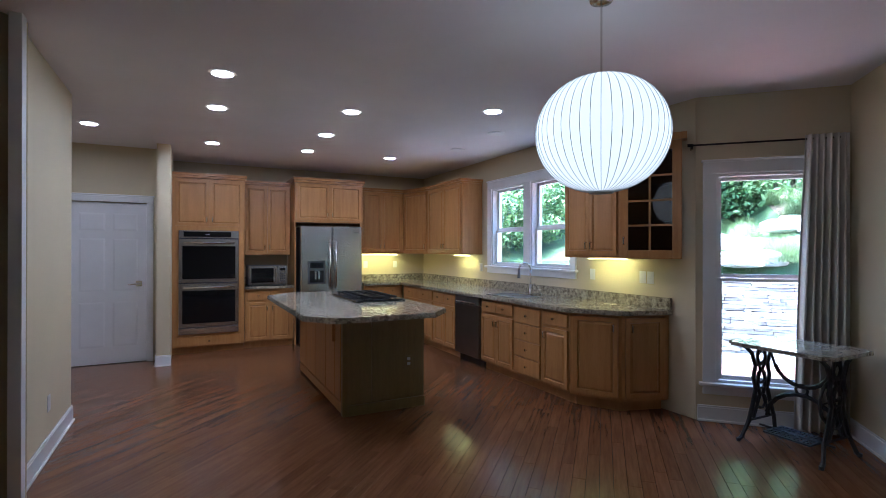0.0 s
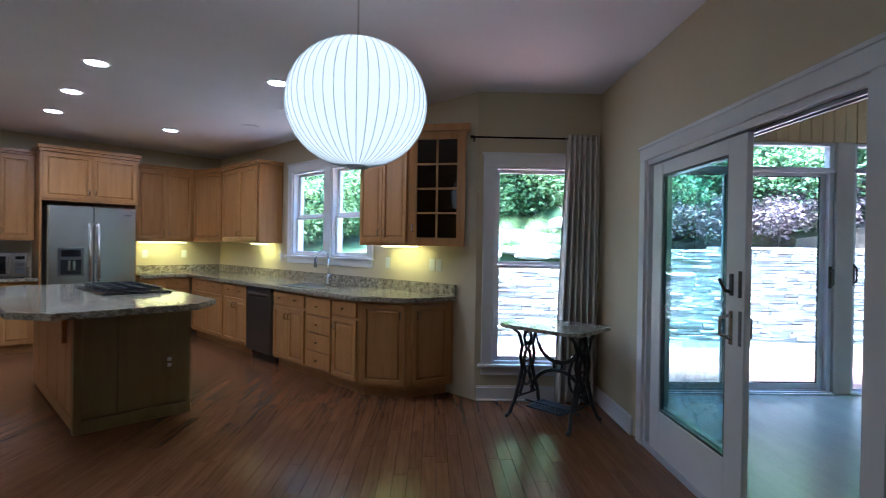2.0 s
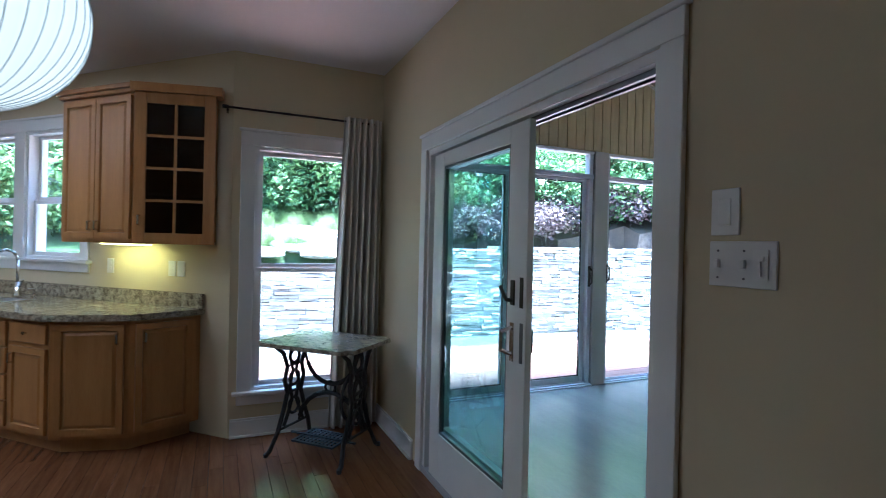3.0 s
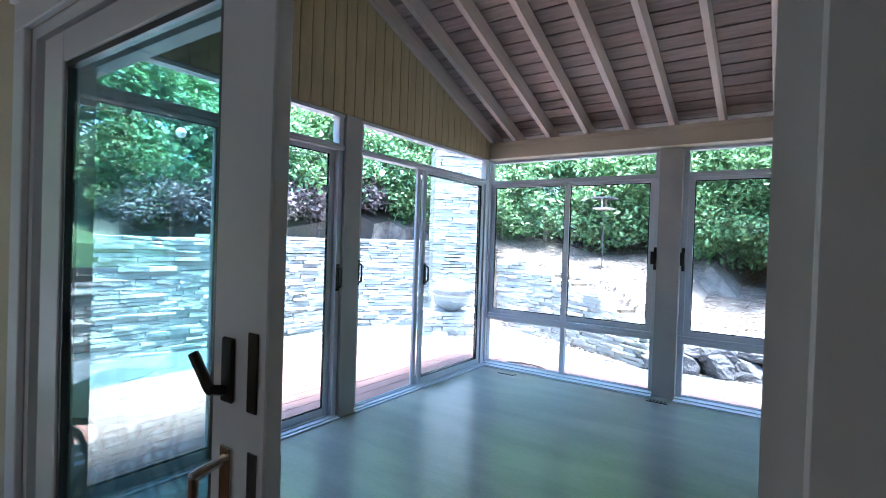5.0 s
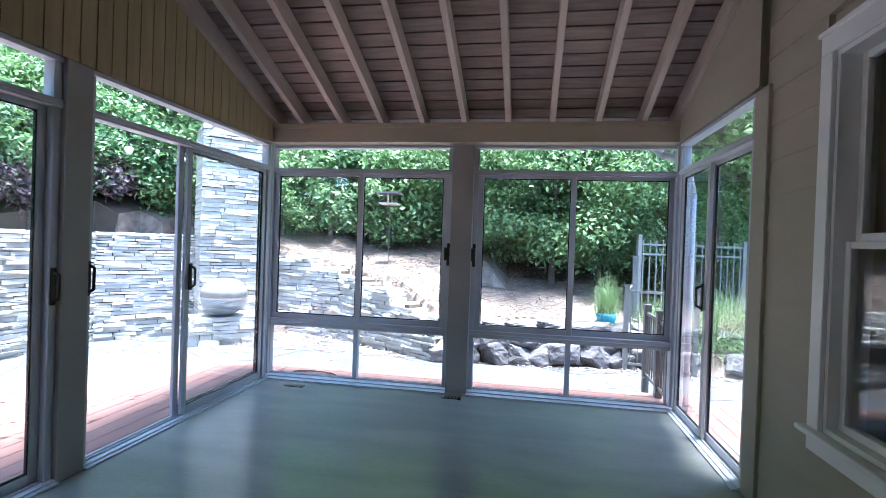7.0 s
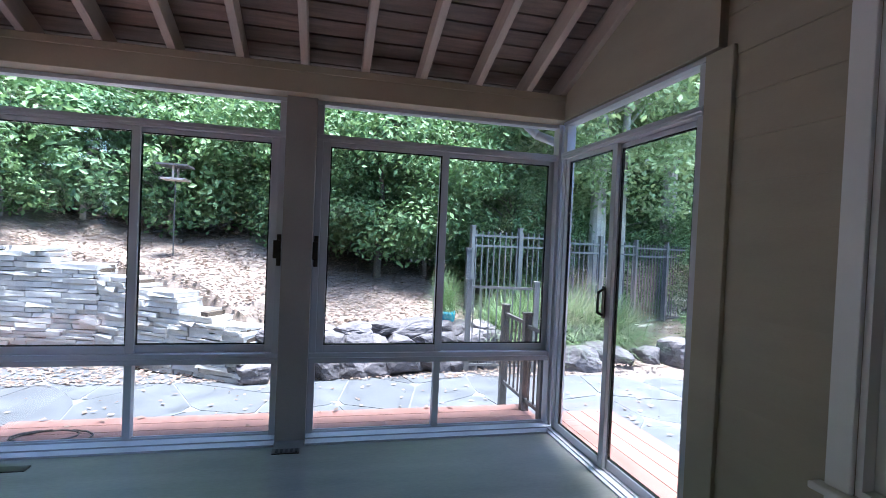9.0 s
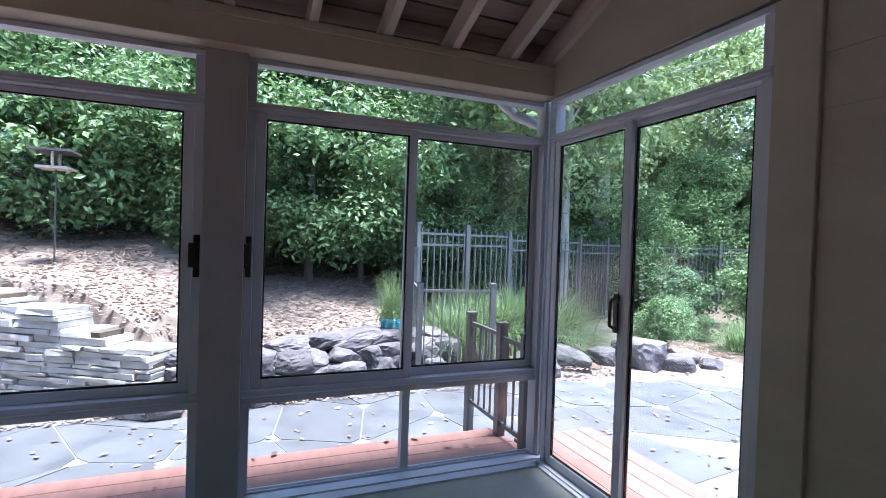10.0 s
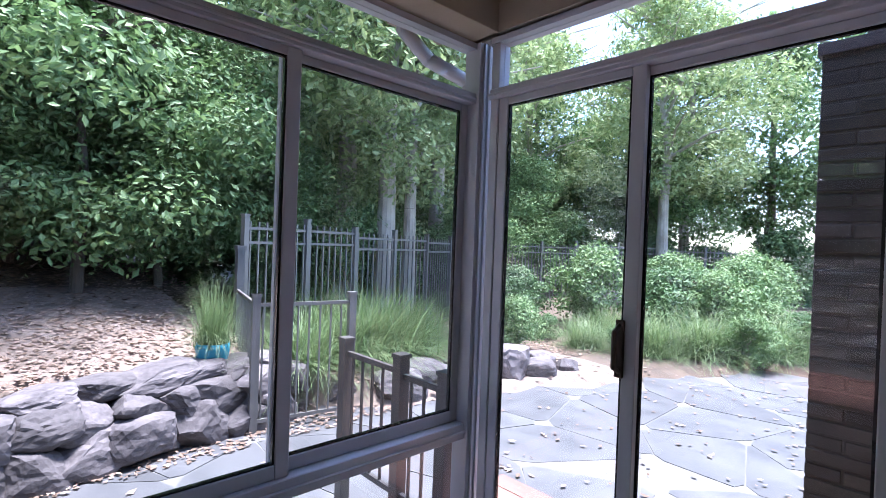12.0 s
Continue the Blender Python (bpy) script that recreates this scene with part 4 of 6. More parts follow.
def treadle_table():
    """A stone slab on the iron stand of an old sewing machine."""
    c = thing("treadle_table", pose(1.572, 4.364, 0, 0, 0, -46), "marble-topped side table on an ornate black cast-iron treadle base", "side table")
    top = boxes((-0.36, -0.29, 0.726, 0.36, 0.29, 0.752))
    bmesh.ops.bevel(top, geom=[e for e in top.edges if abs(e.verts[0].co.z - e.verts[1].co.z) > 0.01], offset=0.05, segments=3, affect="EDGES")
    part("tabletop", top, M_GRANITE, c, "grey-green polished stone top")
    for s in (-1, 1):
        x = 0.255 * s
        e = bmesh.new()
        for k in (-1, 1):
            tube(e, [(x, 0.2 * k, 0.715), (x, 0.12 * k, 0.66), (x, 0.075 * k, 0.56), (x, 0.1 * k, 0.47), (x, 0.07 * k, 0.38), (x, 0.11 * k, 0.26), (x, 0.16 * k, 0.14), (x + 0.02 * s, 0.21 * k, 0.03), (x + 0.025 * s, 0.24 * k, 0.012)], 0.015, 6)
            tube(e, [(x, 0.03 * k, 0.70), (x, 0.05 * k, 0.62), (x, 0.015 * k, 0.52), (x, 0.05 * k, 0.43), (x, 0.02 * k, 0.33), (x, 0.06 * k, 0.24), (x, 0.1 * k, 0.16)], 0.012, 6)
            cyl(e, (x + 0.025 * s, 0.24 * k, 0.0), (x + 0.025 * s, 0.24 * k, 0.024), 0.016, n=8)
        for z, h in ((0.705, 0.2), (0.56, 0.075), (0.38, 0.07), (0.15, 0.155)):
            tube(e, [(x, -h, z), (x, h, z)], 0.009, 6)
        for z, r in ((0.62, 0.045), (0.47, 0.05), (0.28, 0.055)):
            tube(e, [(x, r * math.cos(a), z + r * math.sin(a)) for a in [i * math.pi / 5 for i in range(11)]], 0.01, 5)
        part("end_frame", e, M_IRON, c)
        bmw = bmesh.new()
        for a in range(0, 360, 60):
            if s > 0:
                tube(bmw, [(x - 0.03, 0.0, 0.4), (x - 0.03, 0.14 * math.cos(radians(a)), 0.4 + 0.14 * math.sin(radians(a)))], 0.006, 5)
        if s > 0:
            tube(bmw, [(x - 0.03, 0.15 * math.cos(i * math.pi / 12), 0.4 + 0.15 * math.sin(i * math.pi / 12)) for i in range(25)], 0.011, 6)
            part("flywheel", bmw, M_IRON, c)
        else:
            bmw.free()
    b = bmesh.new()
    arc = lambda cx, cz, r, a0, a1, n=9: [(cx + r * math.cos(radians(a0 + (a1 - a0) * i / n)), 0.06, cz + r * math.sin(radians(a0 + (a1 - a0) * i / n))) for i in range(n + 1)]
    tube(b, arc(0, 0.12, 0.26, 15, 165), 0.016, 6)
    tube(b, arc(0, 0.64, 0.2, 200, 340), 0.016, 6)
    tube(b, [(0.19, 0.06, 0.57), (0.22, 0.06, 0.66), (0.25, 0.06, 0.7)], 0.01, 6)
    tube(b, [(-0.19, 0.06, 0.57), (-0.22, 0.06, 0.66), (-0.25, 0.06, 0.7)], 0.01, 6)
    tube(b, arc(0, 0.415, 0.04, 0, 360, 12), 0.01, 6)
    tube(b, [(-0.255, 0.06, 0.16), (-0.24, 0.06, 0.21)], 0.01, 6)
    tube(b, [(0.255, 0.06, 0.16), (0.24, 0.06, 0.21)], 0.01, 6)
    part("back_brace", b, M_IRON, c)
    part("treadle_bar", tube(bmesh.new(), [(-0.255, -0.02, 0.1), (0.255, -0.02, 0.1)], 0.009, 6), M_IRON, c)
    t = boxes((-0.16, -0.14, 0.088, 0.16, -0.125, 0.1), (-0.16, 0.085, 0.088, 0.16, 0.1, 0.1), (-0.16, -0.125, 0.088, -0.145, 0.085, 0.1), (0.145, -0.125, 0.088, 0.16, 0.085, 0.1))
    for i in range(9):
        box(t, -0.13 + i * 0.03, -0.125, 0.09, -0.118 + i * 0.03, 0.085, 0.098)
    for i in range(5):
        box(t, -0.145, -0.1 + i * 0.04, 0.09, 0.145, -0.094 + i * 0.04, 0.098)
    part("treadle", t, M_IRON, c)


treadle_table()
fv = thing("floor_vent", pose(1.62, 2.55, 0.0), "dark metal floor vent in the oak floor", "vent")
part("frame", boxes((0, 0, 0, 0.1, 0.26, 0.006)), M_BRONZE, fv)
for i in range(8):
    part("slat", boxes((0.012, 0.02 + i * 0.029, 0.0062, 0.088, 0.032 + i * 0.029, 0.0085)), M_DARK, fv)


# ---- the sunroom ----
X0, X1, Y0, Y1 = 2.2, 6.53, 1.10, 4.84
RAIL, TOPF = 2.09, 2.355
SLOPE = 0.37


def roof_z(x):
    """The underside of the rafters at x."""
    return 2.54 + (6.38 - x) * SLOPE


structure("sunroom_floor", boxes((X0, Y0 - 0.08, -0.1, X1 + 0.08, Y1 + 0.09, SF)), M_VINYL, "smooth grey-green sunroom floor", "floor")
structure("sunroom_beam", boxes((X1 - 0.15, Y0 + 0.03, TOPF + 0.005, X1 + 0.08, Y1 - 0.02, 2.535), (X1 - 0.162, Y0 + 0.03, 2.49, X1 - 0.15, Y1 - 0.02, 2.535), bev=0.003), M_BEAM, "cream painted beam over the windows", "beam")


def rafters():
    a = math.atan(SLOPE)
    L = (6.75 - X0) / math.cos(a)
    for y in (4.79, 4.52, 4.13, 3.74, 3.35, 2.965, 2.575, 2.19, 1.80, 1.43, 1.16):
        r = tagged(new("rafter", mesh_of("rafter", boxes((0, -0.024, 0, L, 0.024, 0.14), bev=0.003), M_RAFTER)), "pale painted sloping roof rafter", "rafter", "rafters of the sunroom roof", "structure")
        r.matrix_basis = pose(6.75, y, roof_z(6.75), 0, -math.degrees(a), 180)
    bm = bmesh.new()
    s = -0.02
    i = 0
    while s < L:
        box(bm, s, -2.1, 0.142, s + 0.122, 2.1, 0.165)
        s += 0.136
        i += 1
    boards = len(bm.faces)
    box(bm, -0.02, -2.2, 0.17, L, 2.2, 0.2)
    for k, f in enumerate(bm.faces):
        f.material_index = 1 if k >= boards else 0
    c = structure("sunroom_ceiling", bm, M_DECKING, "brown wooden roof boards above the rafters", "ceiling")
    c.data.materials.append(M_DARK)
    c.matrix_basis = pose(6.75, 2.98, roof_z(6.75), 0, -math.degrees(a), 180)
    structure("sunroom_roof", boxes((0, -2.35, 0.205, L + 0.1, 2.35, 0.25)), M_ROOF, "grey shingle sunroom roof", "roof").matrix_basis = pose(6.85, 2.98, roof_z(6.85), 0, -math.degrees(a), 180)


rafters()


def gable(y, thick, name, x0, x1, step, material, label, z0=TOPF + 0.005):
    """Upright boards between the window head and the sloping roof."""
    g = tagged(new(name), label, "wall", kind="structure")
    x = x0
    while x < x1 - 0.01:
        e = min(x + step - 0.008, x1)
        bm = bmesh.new()
        v = [bm.verts.new(p) for p in ((x, y, z0), (e, y, z0), (e, y, roof_z(e) + 0.14), (x, y, roof_z(x) + 0.14),
                                       (x, y + thick, z0), (e, y + thick, z0), (e, y + thick, roof_z(e) + 0.14), (x, y + thick, roof_z(x) + 0.14))]
        for f in ((0, 1, 2, 3), (7, 6, 5, 4), (0, 4, 5, 1), (1, 5, 6, 2), (2, 6, 7, 3), (3, 7, 4, 0)):
            bm.faces.new([v[i] for i in f])
        part("board", bm, material, g)
        x += step
    v = bmesh.new()
    q = [v.verts.new(p) for p in ((x0, y + thick * 0.6, z0), (x1, y + thick * 0.6, z0), (x1, y + thick * 0.6, roof_z(x1) + 0.14), (x0, y + thick * 0.6, roof_z(x0) + 0.14))]
    w = [v.verts.new((p.co.x, y + thick * 1.5, p.co.z)) for p in q]
    v.faces.new(q)
    v.faces.new(list(reversed(w)))
    for i in range(4):
        v.faces.new((q[i], w[i], w[(i + 1) % 4], q[(i + 1) % 4]))
    part("backing", v, material, g)


gable(Y1 - 0.03, 0.03, "gable_left", X0, X1 + 0.06, 0.105, M_BATTEN, "tan grooved upright siding under the roof slope")
gable(Y0, 0.03, "gable_right", 4.93, X1 + 0.06, 0.75, M_SIDING, "cream boarded gable over the side door")

# the house wall inside the sunroom: lapped siding with a window
HW = (3.15, 4.285, 0.70, 2.305)


def lapped():
    g = tagged(new("house_siding"), "cream lapped house siding inside the sunroom", "wall", kind="structure")
    z = SF
    k = 0
    while z < 4.2:
        e = z + 0.186
        spans = [(X0, 4.96)]
        if e > HW[2] - 0.06 and z < HW[3] + 0.06:
            spans = [(X0, HW[0] - 0.1), (HW[1] + 0.1, 4.96)]
        for a, b in spans:
            if roof_z(b) + 0.1 < z:
                b = min(b, 6.38 - (z - 2.64) / SLOPE)
            if b - a < 0.05:
                continue
            bm = bmesh.new()
            v = [bm.verts.new(p) for p in ((a, Y0 + 0.002, z), (b, Y0 + 0.002, z), (b, Y0 - 0.004, e), (a, Y0 - 0.004, e), (a, Y0 - 0.03, z), (b, Y0 - 0.03, z), (b, Y0 - 0.03, e), (a, Y0 - 0.03, e))]
            for f in ((0, 1, 2, 3), (7, 6, 5, 4), (0, 4, 5, 1), (1, 5, 6, 2), (2, 6, 7, 3), (3, 7, 4, 0)):
                bm.faces.new([v[i] for i in f])
            part("siding_board", bm, M_SIDING, g)
        z = e
        k += 1
    bm = boxes((X0, Y0 - 0.15, 0, HW[0], Y0 - 0.031, 3.2), (HW[1], Y0 - 0.15, 0, 4.96, Y0 - 0.031, 3.2), (HW[0], Y0 - 0.15, 0, HW[1], Y0 - 0.031, HW[2]), (HW[0], Y0 - 0.15, HW[3], HW[1], Y0 - 0.031, 3.2))
    part("backing", bm, M_SIDING, g)


lapped()
wall_with("wall_house", pose(X0 + 0.002, 5.3, 0, 0, 0, -90), 4.3, 4.2, 0.03, [(1.45, 3.24, 0, 1.99)], M_SIDING, "cream sided house wall round the sliding door")
window("window_4", pose(HW[1], Y0 + 0.01, 0, 0, 0, 180), 0, HW[1] - HW[0], HW[2], HW[3], 0.15, "white double-hung house window with a dark room behind", 1.505)
casing(pose(HW[1], Y0 + 0.01, 0, 0, 0, 180), 0, HW[1] - HW[0], HW[2], HW[3], 0.085, True, "cream casing of the house window")
structure("dark_room", boxes((X0, -1.6, 0, 5.0, -1.5, 2.9), (2.2, -1.5, 0, 2.3, Y0 - 0.16, 2.9), (4.9, -1.5, 0, 5.0, Y0 - 0.16, 2.9), (2.2, -1.5, 2.8, 5.0, Y0 - 0.16, 2.9), (2.2, -1.5, -0.1, 5.0, Y0 - 0.16, 0.0)), M_WALL, "plain walls of the unlit room behind the window", "wall")
structure("corner_trim", boxes((4.87, Y0 - 0.05, SF, 5.035, Y0 + 0.02, TOPF + 0.004), bev=0.004), M_SIDING, "cream painted corner board", "trim")


def post(name, x0, y0, x1, y1, material, label):
    return structure(name, boxes((x0, y0, SF, x1, y1, TOPF + 0.004), bev=0.004), material, label, "post")


post("post_far", X1 - 0.055, 2.874, X1 + 0.06, 3.07, M_POST, "taupe painted post between the windows")
post("post_left", 4.225, Y1 - 0.03, 4.39, Y1 + 0.08, M_POST, "taupe painted post between the sliding doors")
for x, y, n in ((X1 - 0.03, Y1 + 0.02, "post_corner_a"), (X1 - 0.03, Y0 - 0.06, "post_corner_b")):
    structure(n, boxes((x, y, SF, x + 0.09, y + 0.08, TOPF + 0.004), (x - 0.012, y + 0.02, SF, x, y + 0.03, TOPF), (x - 0.012, y + 0.05, SF, x, y + 0.06, TOPF)), M_ALU, "white aluminium corner post", "post")
structure("post_house", boxes((X0, Y1 - 0.03, SF, X0 + 0.08, Y1 + 0.06, TOPF + 0.004)), M_ALU, "white aluminium post against the house", "post")


def frame_bay(name, m, w, mid, sill, label, gap=None, lock=0, track=0.05):
    """One bay of aluminium glazing along x from 0 to w: transom light, two sliders, and low lights if sill.
    gap: the slider that stands open (0 or 1)."""
    b = tagged(new(name), label, "window", kind="structure")
    b.matrix_basis = m
    f = 0.045
    part("head", boxes((0, -0.008, TOPF - 0.022, w, 0.07, TOPF + 0.003)), M_ALU, b)
    part("transom_rail", boxes((0, -0.012, RAIL, w, 0.075, RAIL + 0.045), (0, -0.02, RAIL + 0.014, w, -0.012, RAIL + 0.026), bev=0.003), M_ALU, b)
    part("jamb", boxes((0, 0, SF, f, 0.07, TOPF - 0.022), bev=0.003), M_ALU, b)
    part("jamb", boxes((w - f, 0, SF, w, 0.07, TOPF - 0.022), bev=0.003), M_ALU, b)
    part("track", boxes((0, -track, SF - 0.002, w, 0.08, SF + 0.012), (0, -track * 0.5, SF + 0.012, w, 0.08, SF + 0.022), (0, 0.012, SF + 0.022, w, 0.018, SF + 0.034), (0, 0.045, SF + 0.022, w, 0.051, SF + 0.034)), M_ALU, b)
    pane("pane", boxes((f, 0.03, RAIL + 0.045, w - f, 0.035, TOPF - 0.022)), b)
    lo = SF + 0.034
    if sill:
        part("sill_rail", boxes((0, -0.012, sill, w, 0.075, sill + 0.07), (0, -0.022, sill + 0.03, w, -0.012, sill + 0.04), bev=0.003), M_ALU, b)
        part("low_mullion", boxes((mid - 0.022, 0, lo, mid + 0.022, 0.06, sill)), M_ALU, b)
        pane("pane", boxes((f, 0.03, lo, mid - 0.022, 0.035, sill)), b)
        pane("pane", boxes((mid + 0.022, 0.03, lo, w - f, 0.035, sill)), b)
        lo = sill + 0.07
    hi = RAIL
    for i, (x0, x1, y) in enumerate(((f, mid + 0.028, 0.006), (mid - 0.028, w - f, 0.04))):
        if gap == i:
            if i == 0:
                x0, x1 = mid - 0.028 + 0.05, w - f - 0.02
            else:
                continue
        s = part("slider", boxes((x0, y, lo, x0 + 0.05, y + 0.026, hi), (x1 - 0.05, y, lo, x1, y + 0.026, hi), (x0 + 0.05, y, lo, x1 - 0.05, y + 0.026, lo + 0.05), (x0 + 0.05, y, hi - 0.03, x1 - 0.05, y + 0.026, hi), bev=0.003), M_ALU, b)
        part("gasket", boxes((x0 + 0.05, y + 0.006, lo + 0.05, x0 + 0.058, y + 0.02, hi - 0.03), (x1 - 0.058, y + 0.006, lo + 0.05, x1 - 0.05, y + 0.02, hi - 0.03),
                             (x0 + 0.058, y + 0.006, lo + 0.05, x1 - 0.058, y + 0.02, lo + 0.058), (x0 + 0.058, y + 0.006, hi - 0.038, x1 - 0.058, y + 0.02, hi - 0.03)), M_BLACK, s)
        pane("pane", boxes((x0 + 0.055, y + 0.011, lo + 0.055, x1 - 0.055, y + 0.016, hi - 0.032)), s)
    if lock:
        hb = boxes((lock - 0.014, -0.012, 1.24, lock + 0.014, -0.001, 1.45), (lock - 0.034, -0.042, 1.29, lock + 0.014, -0.012, 1.41), bev=0.003)
        part("handle", hb, M_BRONZE, b, "dark bronze slider handle")
    return b


frame_bay("window_5", pose(X1, 4.90, 0, 0, 0, -90), 1.83, 0.93, 0.585, "white aluminium sliding window with a low fixed light", lock=1.808, track=0.14)
frame_bay("window_6", pose(X1, 2.874, 0, 0, 0, -90), 1.81, 0.896, 0.585, "white aluminium sliding window with a low fixed light", lock=0.022, track=0.14)
frame_bay("window_7", pose(X0 + 0.08, Y1, 0), 1.945, 0.98, 0, "white aluminium sliding glass door of the sunroom, shut")
frame_bay("window_8", pose(4.39, Y1, 0), 2.02, 0.83, 0, "white aluminium sliding glass door of the sunroom, slid open", gap=0)
frame_bay("window_9", pose(6.44, Y0 + 0.01, 0, 0, 0, 180), 1.405, 0.665, 0, "white aluminium sliding side door of the sunroom")


def slider_handle(m, label):
    c = thing("door_handle_set", m, label, "door handle")
    part("plate", boxes((-0.016, -0.012, 0, 0.016, 0, 0.2), bev=0.003), M_BRONZE, c)
    part("grip", tube(bmesh.new(), [(0, -0.01, 0.02), (0, -0.045, 0.04), (0, -0.045, 0.16), (0, -0.01, 0.18)], 0.009, 6), M_BRONZE, c)


slider_handle(pose(4.20, Y1 + 0.005, 1.04), "dark handle on the sliding door beside the post")
slider_handle(pose(5.29, Y1 + 0.005, 1.03), "dark handle on the open sliding door")
slider_handle(pose(5.80, Y0 + 0.008, 1.02, 0, 0, 180), "dark handle on the side door")
slider_handle(pose(4.415, Y1 + 0.005, 1.07), "dark handle on the door jamb beside the post")
v = thing("floor_register", pose(6.27, 2.9, SF), "small brown floor register by the post", "vent")
part("frame", boxes((0, 0, 0, 0.07, 0.17, 0.006)), M_BRONZE, v)
for i in range(5):
    part("slat", boxes((0.01, 0.012 + i * 0.03, 0.0062, 0.06, 0.028 + i * 0.03, 0.008)), M_DARK, v)
v = thing("floor_register", pose(6.22, 4.36, SF), "small brown floor register by the window", "vent")
part("frame", boxes((0, 0, 0, 0.07, 0.17, 0.006)), M_BRONZE, v)


# ---- outdoors: ground ----
PZ = -0.2
EDGE = [(-9, 9.6), (3.2, 9.4), (8.3, 8.75), (9.75, 7.4), (9.75, 5.4), (8.75, 3.75), (8.9, 3.0), (9.15, 1.6), (9.3, 0.5), (8.75, -0.7), (8.5, -1.7), (7.5, -4.2), (6.8, -5.4), (3.0, -7.0)]
RISE = [0.95, 1.0, 1.45, 1.3, 0.85, 0.42, 0.32, 0.26, 0.12, -0.08, -0.12, -0.14, -0.16, -0.2]


def bank(x, y):
    """The ground's height: flat inside the garden's edge, rising behind it."""
    best, h, side = 1e9, 0, 0
    for (a, b), (c, d), r0, r1 in zip(EDGE, EDGE[1:], RISE, RISE[1:]):
        dx, dy = c - a, d - b
        t = max(0, min(1, ((x - a) * dx + (y - b) * dy) / (dx * dx + dy * dy)))
        q = math.hypot(x - a - t * dx, y - b - t * dy)
        if q < best:
            best, h = q, r0 + t * (r1 - r0)
            side = dx * (y - b) - dy * (x - a)
    if side <= 0 or best < (0.62 if y > 7.5 else 0.34 if y > 0.2 else 0.12):
        return PZ - 0.06
    up = (0.26 if x < 3.5 else 0.4) if y > 8.6 else (0.17 if y > 0.5 else 0.05)
    z = h + up * min(best, 14) + 0.12 * (noise.noise((x * 0.5, y * 0.5, 0)) * min(1, best))
    return z if y > -1 else max(z - 0.03 * best, -1.5)


def ground():
    bm = bmesh.new()
    xs = [-400, -120, -40, -20] + [-12 + i * 0.45 for i in range(88)] + [30, 45, 120, 400]
    ys = [-400, -120, -40] + [-22 + i * 0.45 for i in range(112)] + [32, 45, 120, 400]
    g = [[bm.verts.new((x, y, bank(x, y))) for x in xs] for y in ys]
    for r, s in zip(g, g[1:]):
        for i in range(len(xs) - 1):
            f = bm.faces.new((r[i], r[i + 1], s[i + 1], s[i]))
            c = f.calc_center_median()
            f.material_index = 1 if (c.y > 9.3 and c.x < 3.6) or c.x < -2 else (2 if c.y > 9 or c.x > 12.2 or c.y < -3.4 else 0)
    ob = structure("ground", bm, M_LITTER, "sloping garden ground with fallen leaves and lawn", "ground")
    ob.data.materials.append(M_GRASS)
    ob.data.materials.append(M_EARTH)


ground()


def deck(name, x0, y0, x1, y1, z, along_x, label):
    d = tagged(new(name), label, "deck", kind="structure")
    w = 0.14
    s = y0 if along_x else x0
    end = y1 if along_x else x1
    while s < end - 0.02:
        e = min(s + w - 0.006, end)
        b = boxes((x0, s, z - 0.03, x1, e, z)) if along_x else boxes((s, y0, z - 0.03, e, y1, z))
        part("deck_board", b, M_REDDECK, d)
        s += w
    part("fascia", boxes((x0 + 0.01, y0 + 0.01, PZ - 0.05, x1 - 0.01, y1 - 0.01, z - 0.031)), M_EARTH, d)


deck("deck_left", 1.05, 4.94, 7.1, 7.1, 0.03, True, "faded red deck boards outside the sliding doors")
deck("deck_far", 6.62, 1.03, 7.18, 4.93, 0.03, False, "narrow red deck strip below the windows")
deck("deck_right", 4.97, 0.3, 6.95, 1.02, 0.03, True, "red deck boards outside the side door")


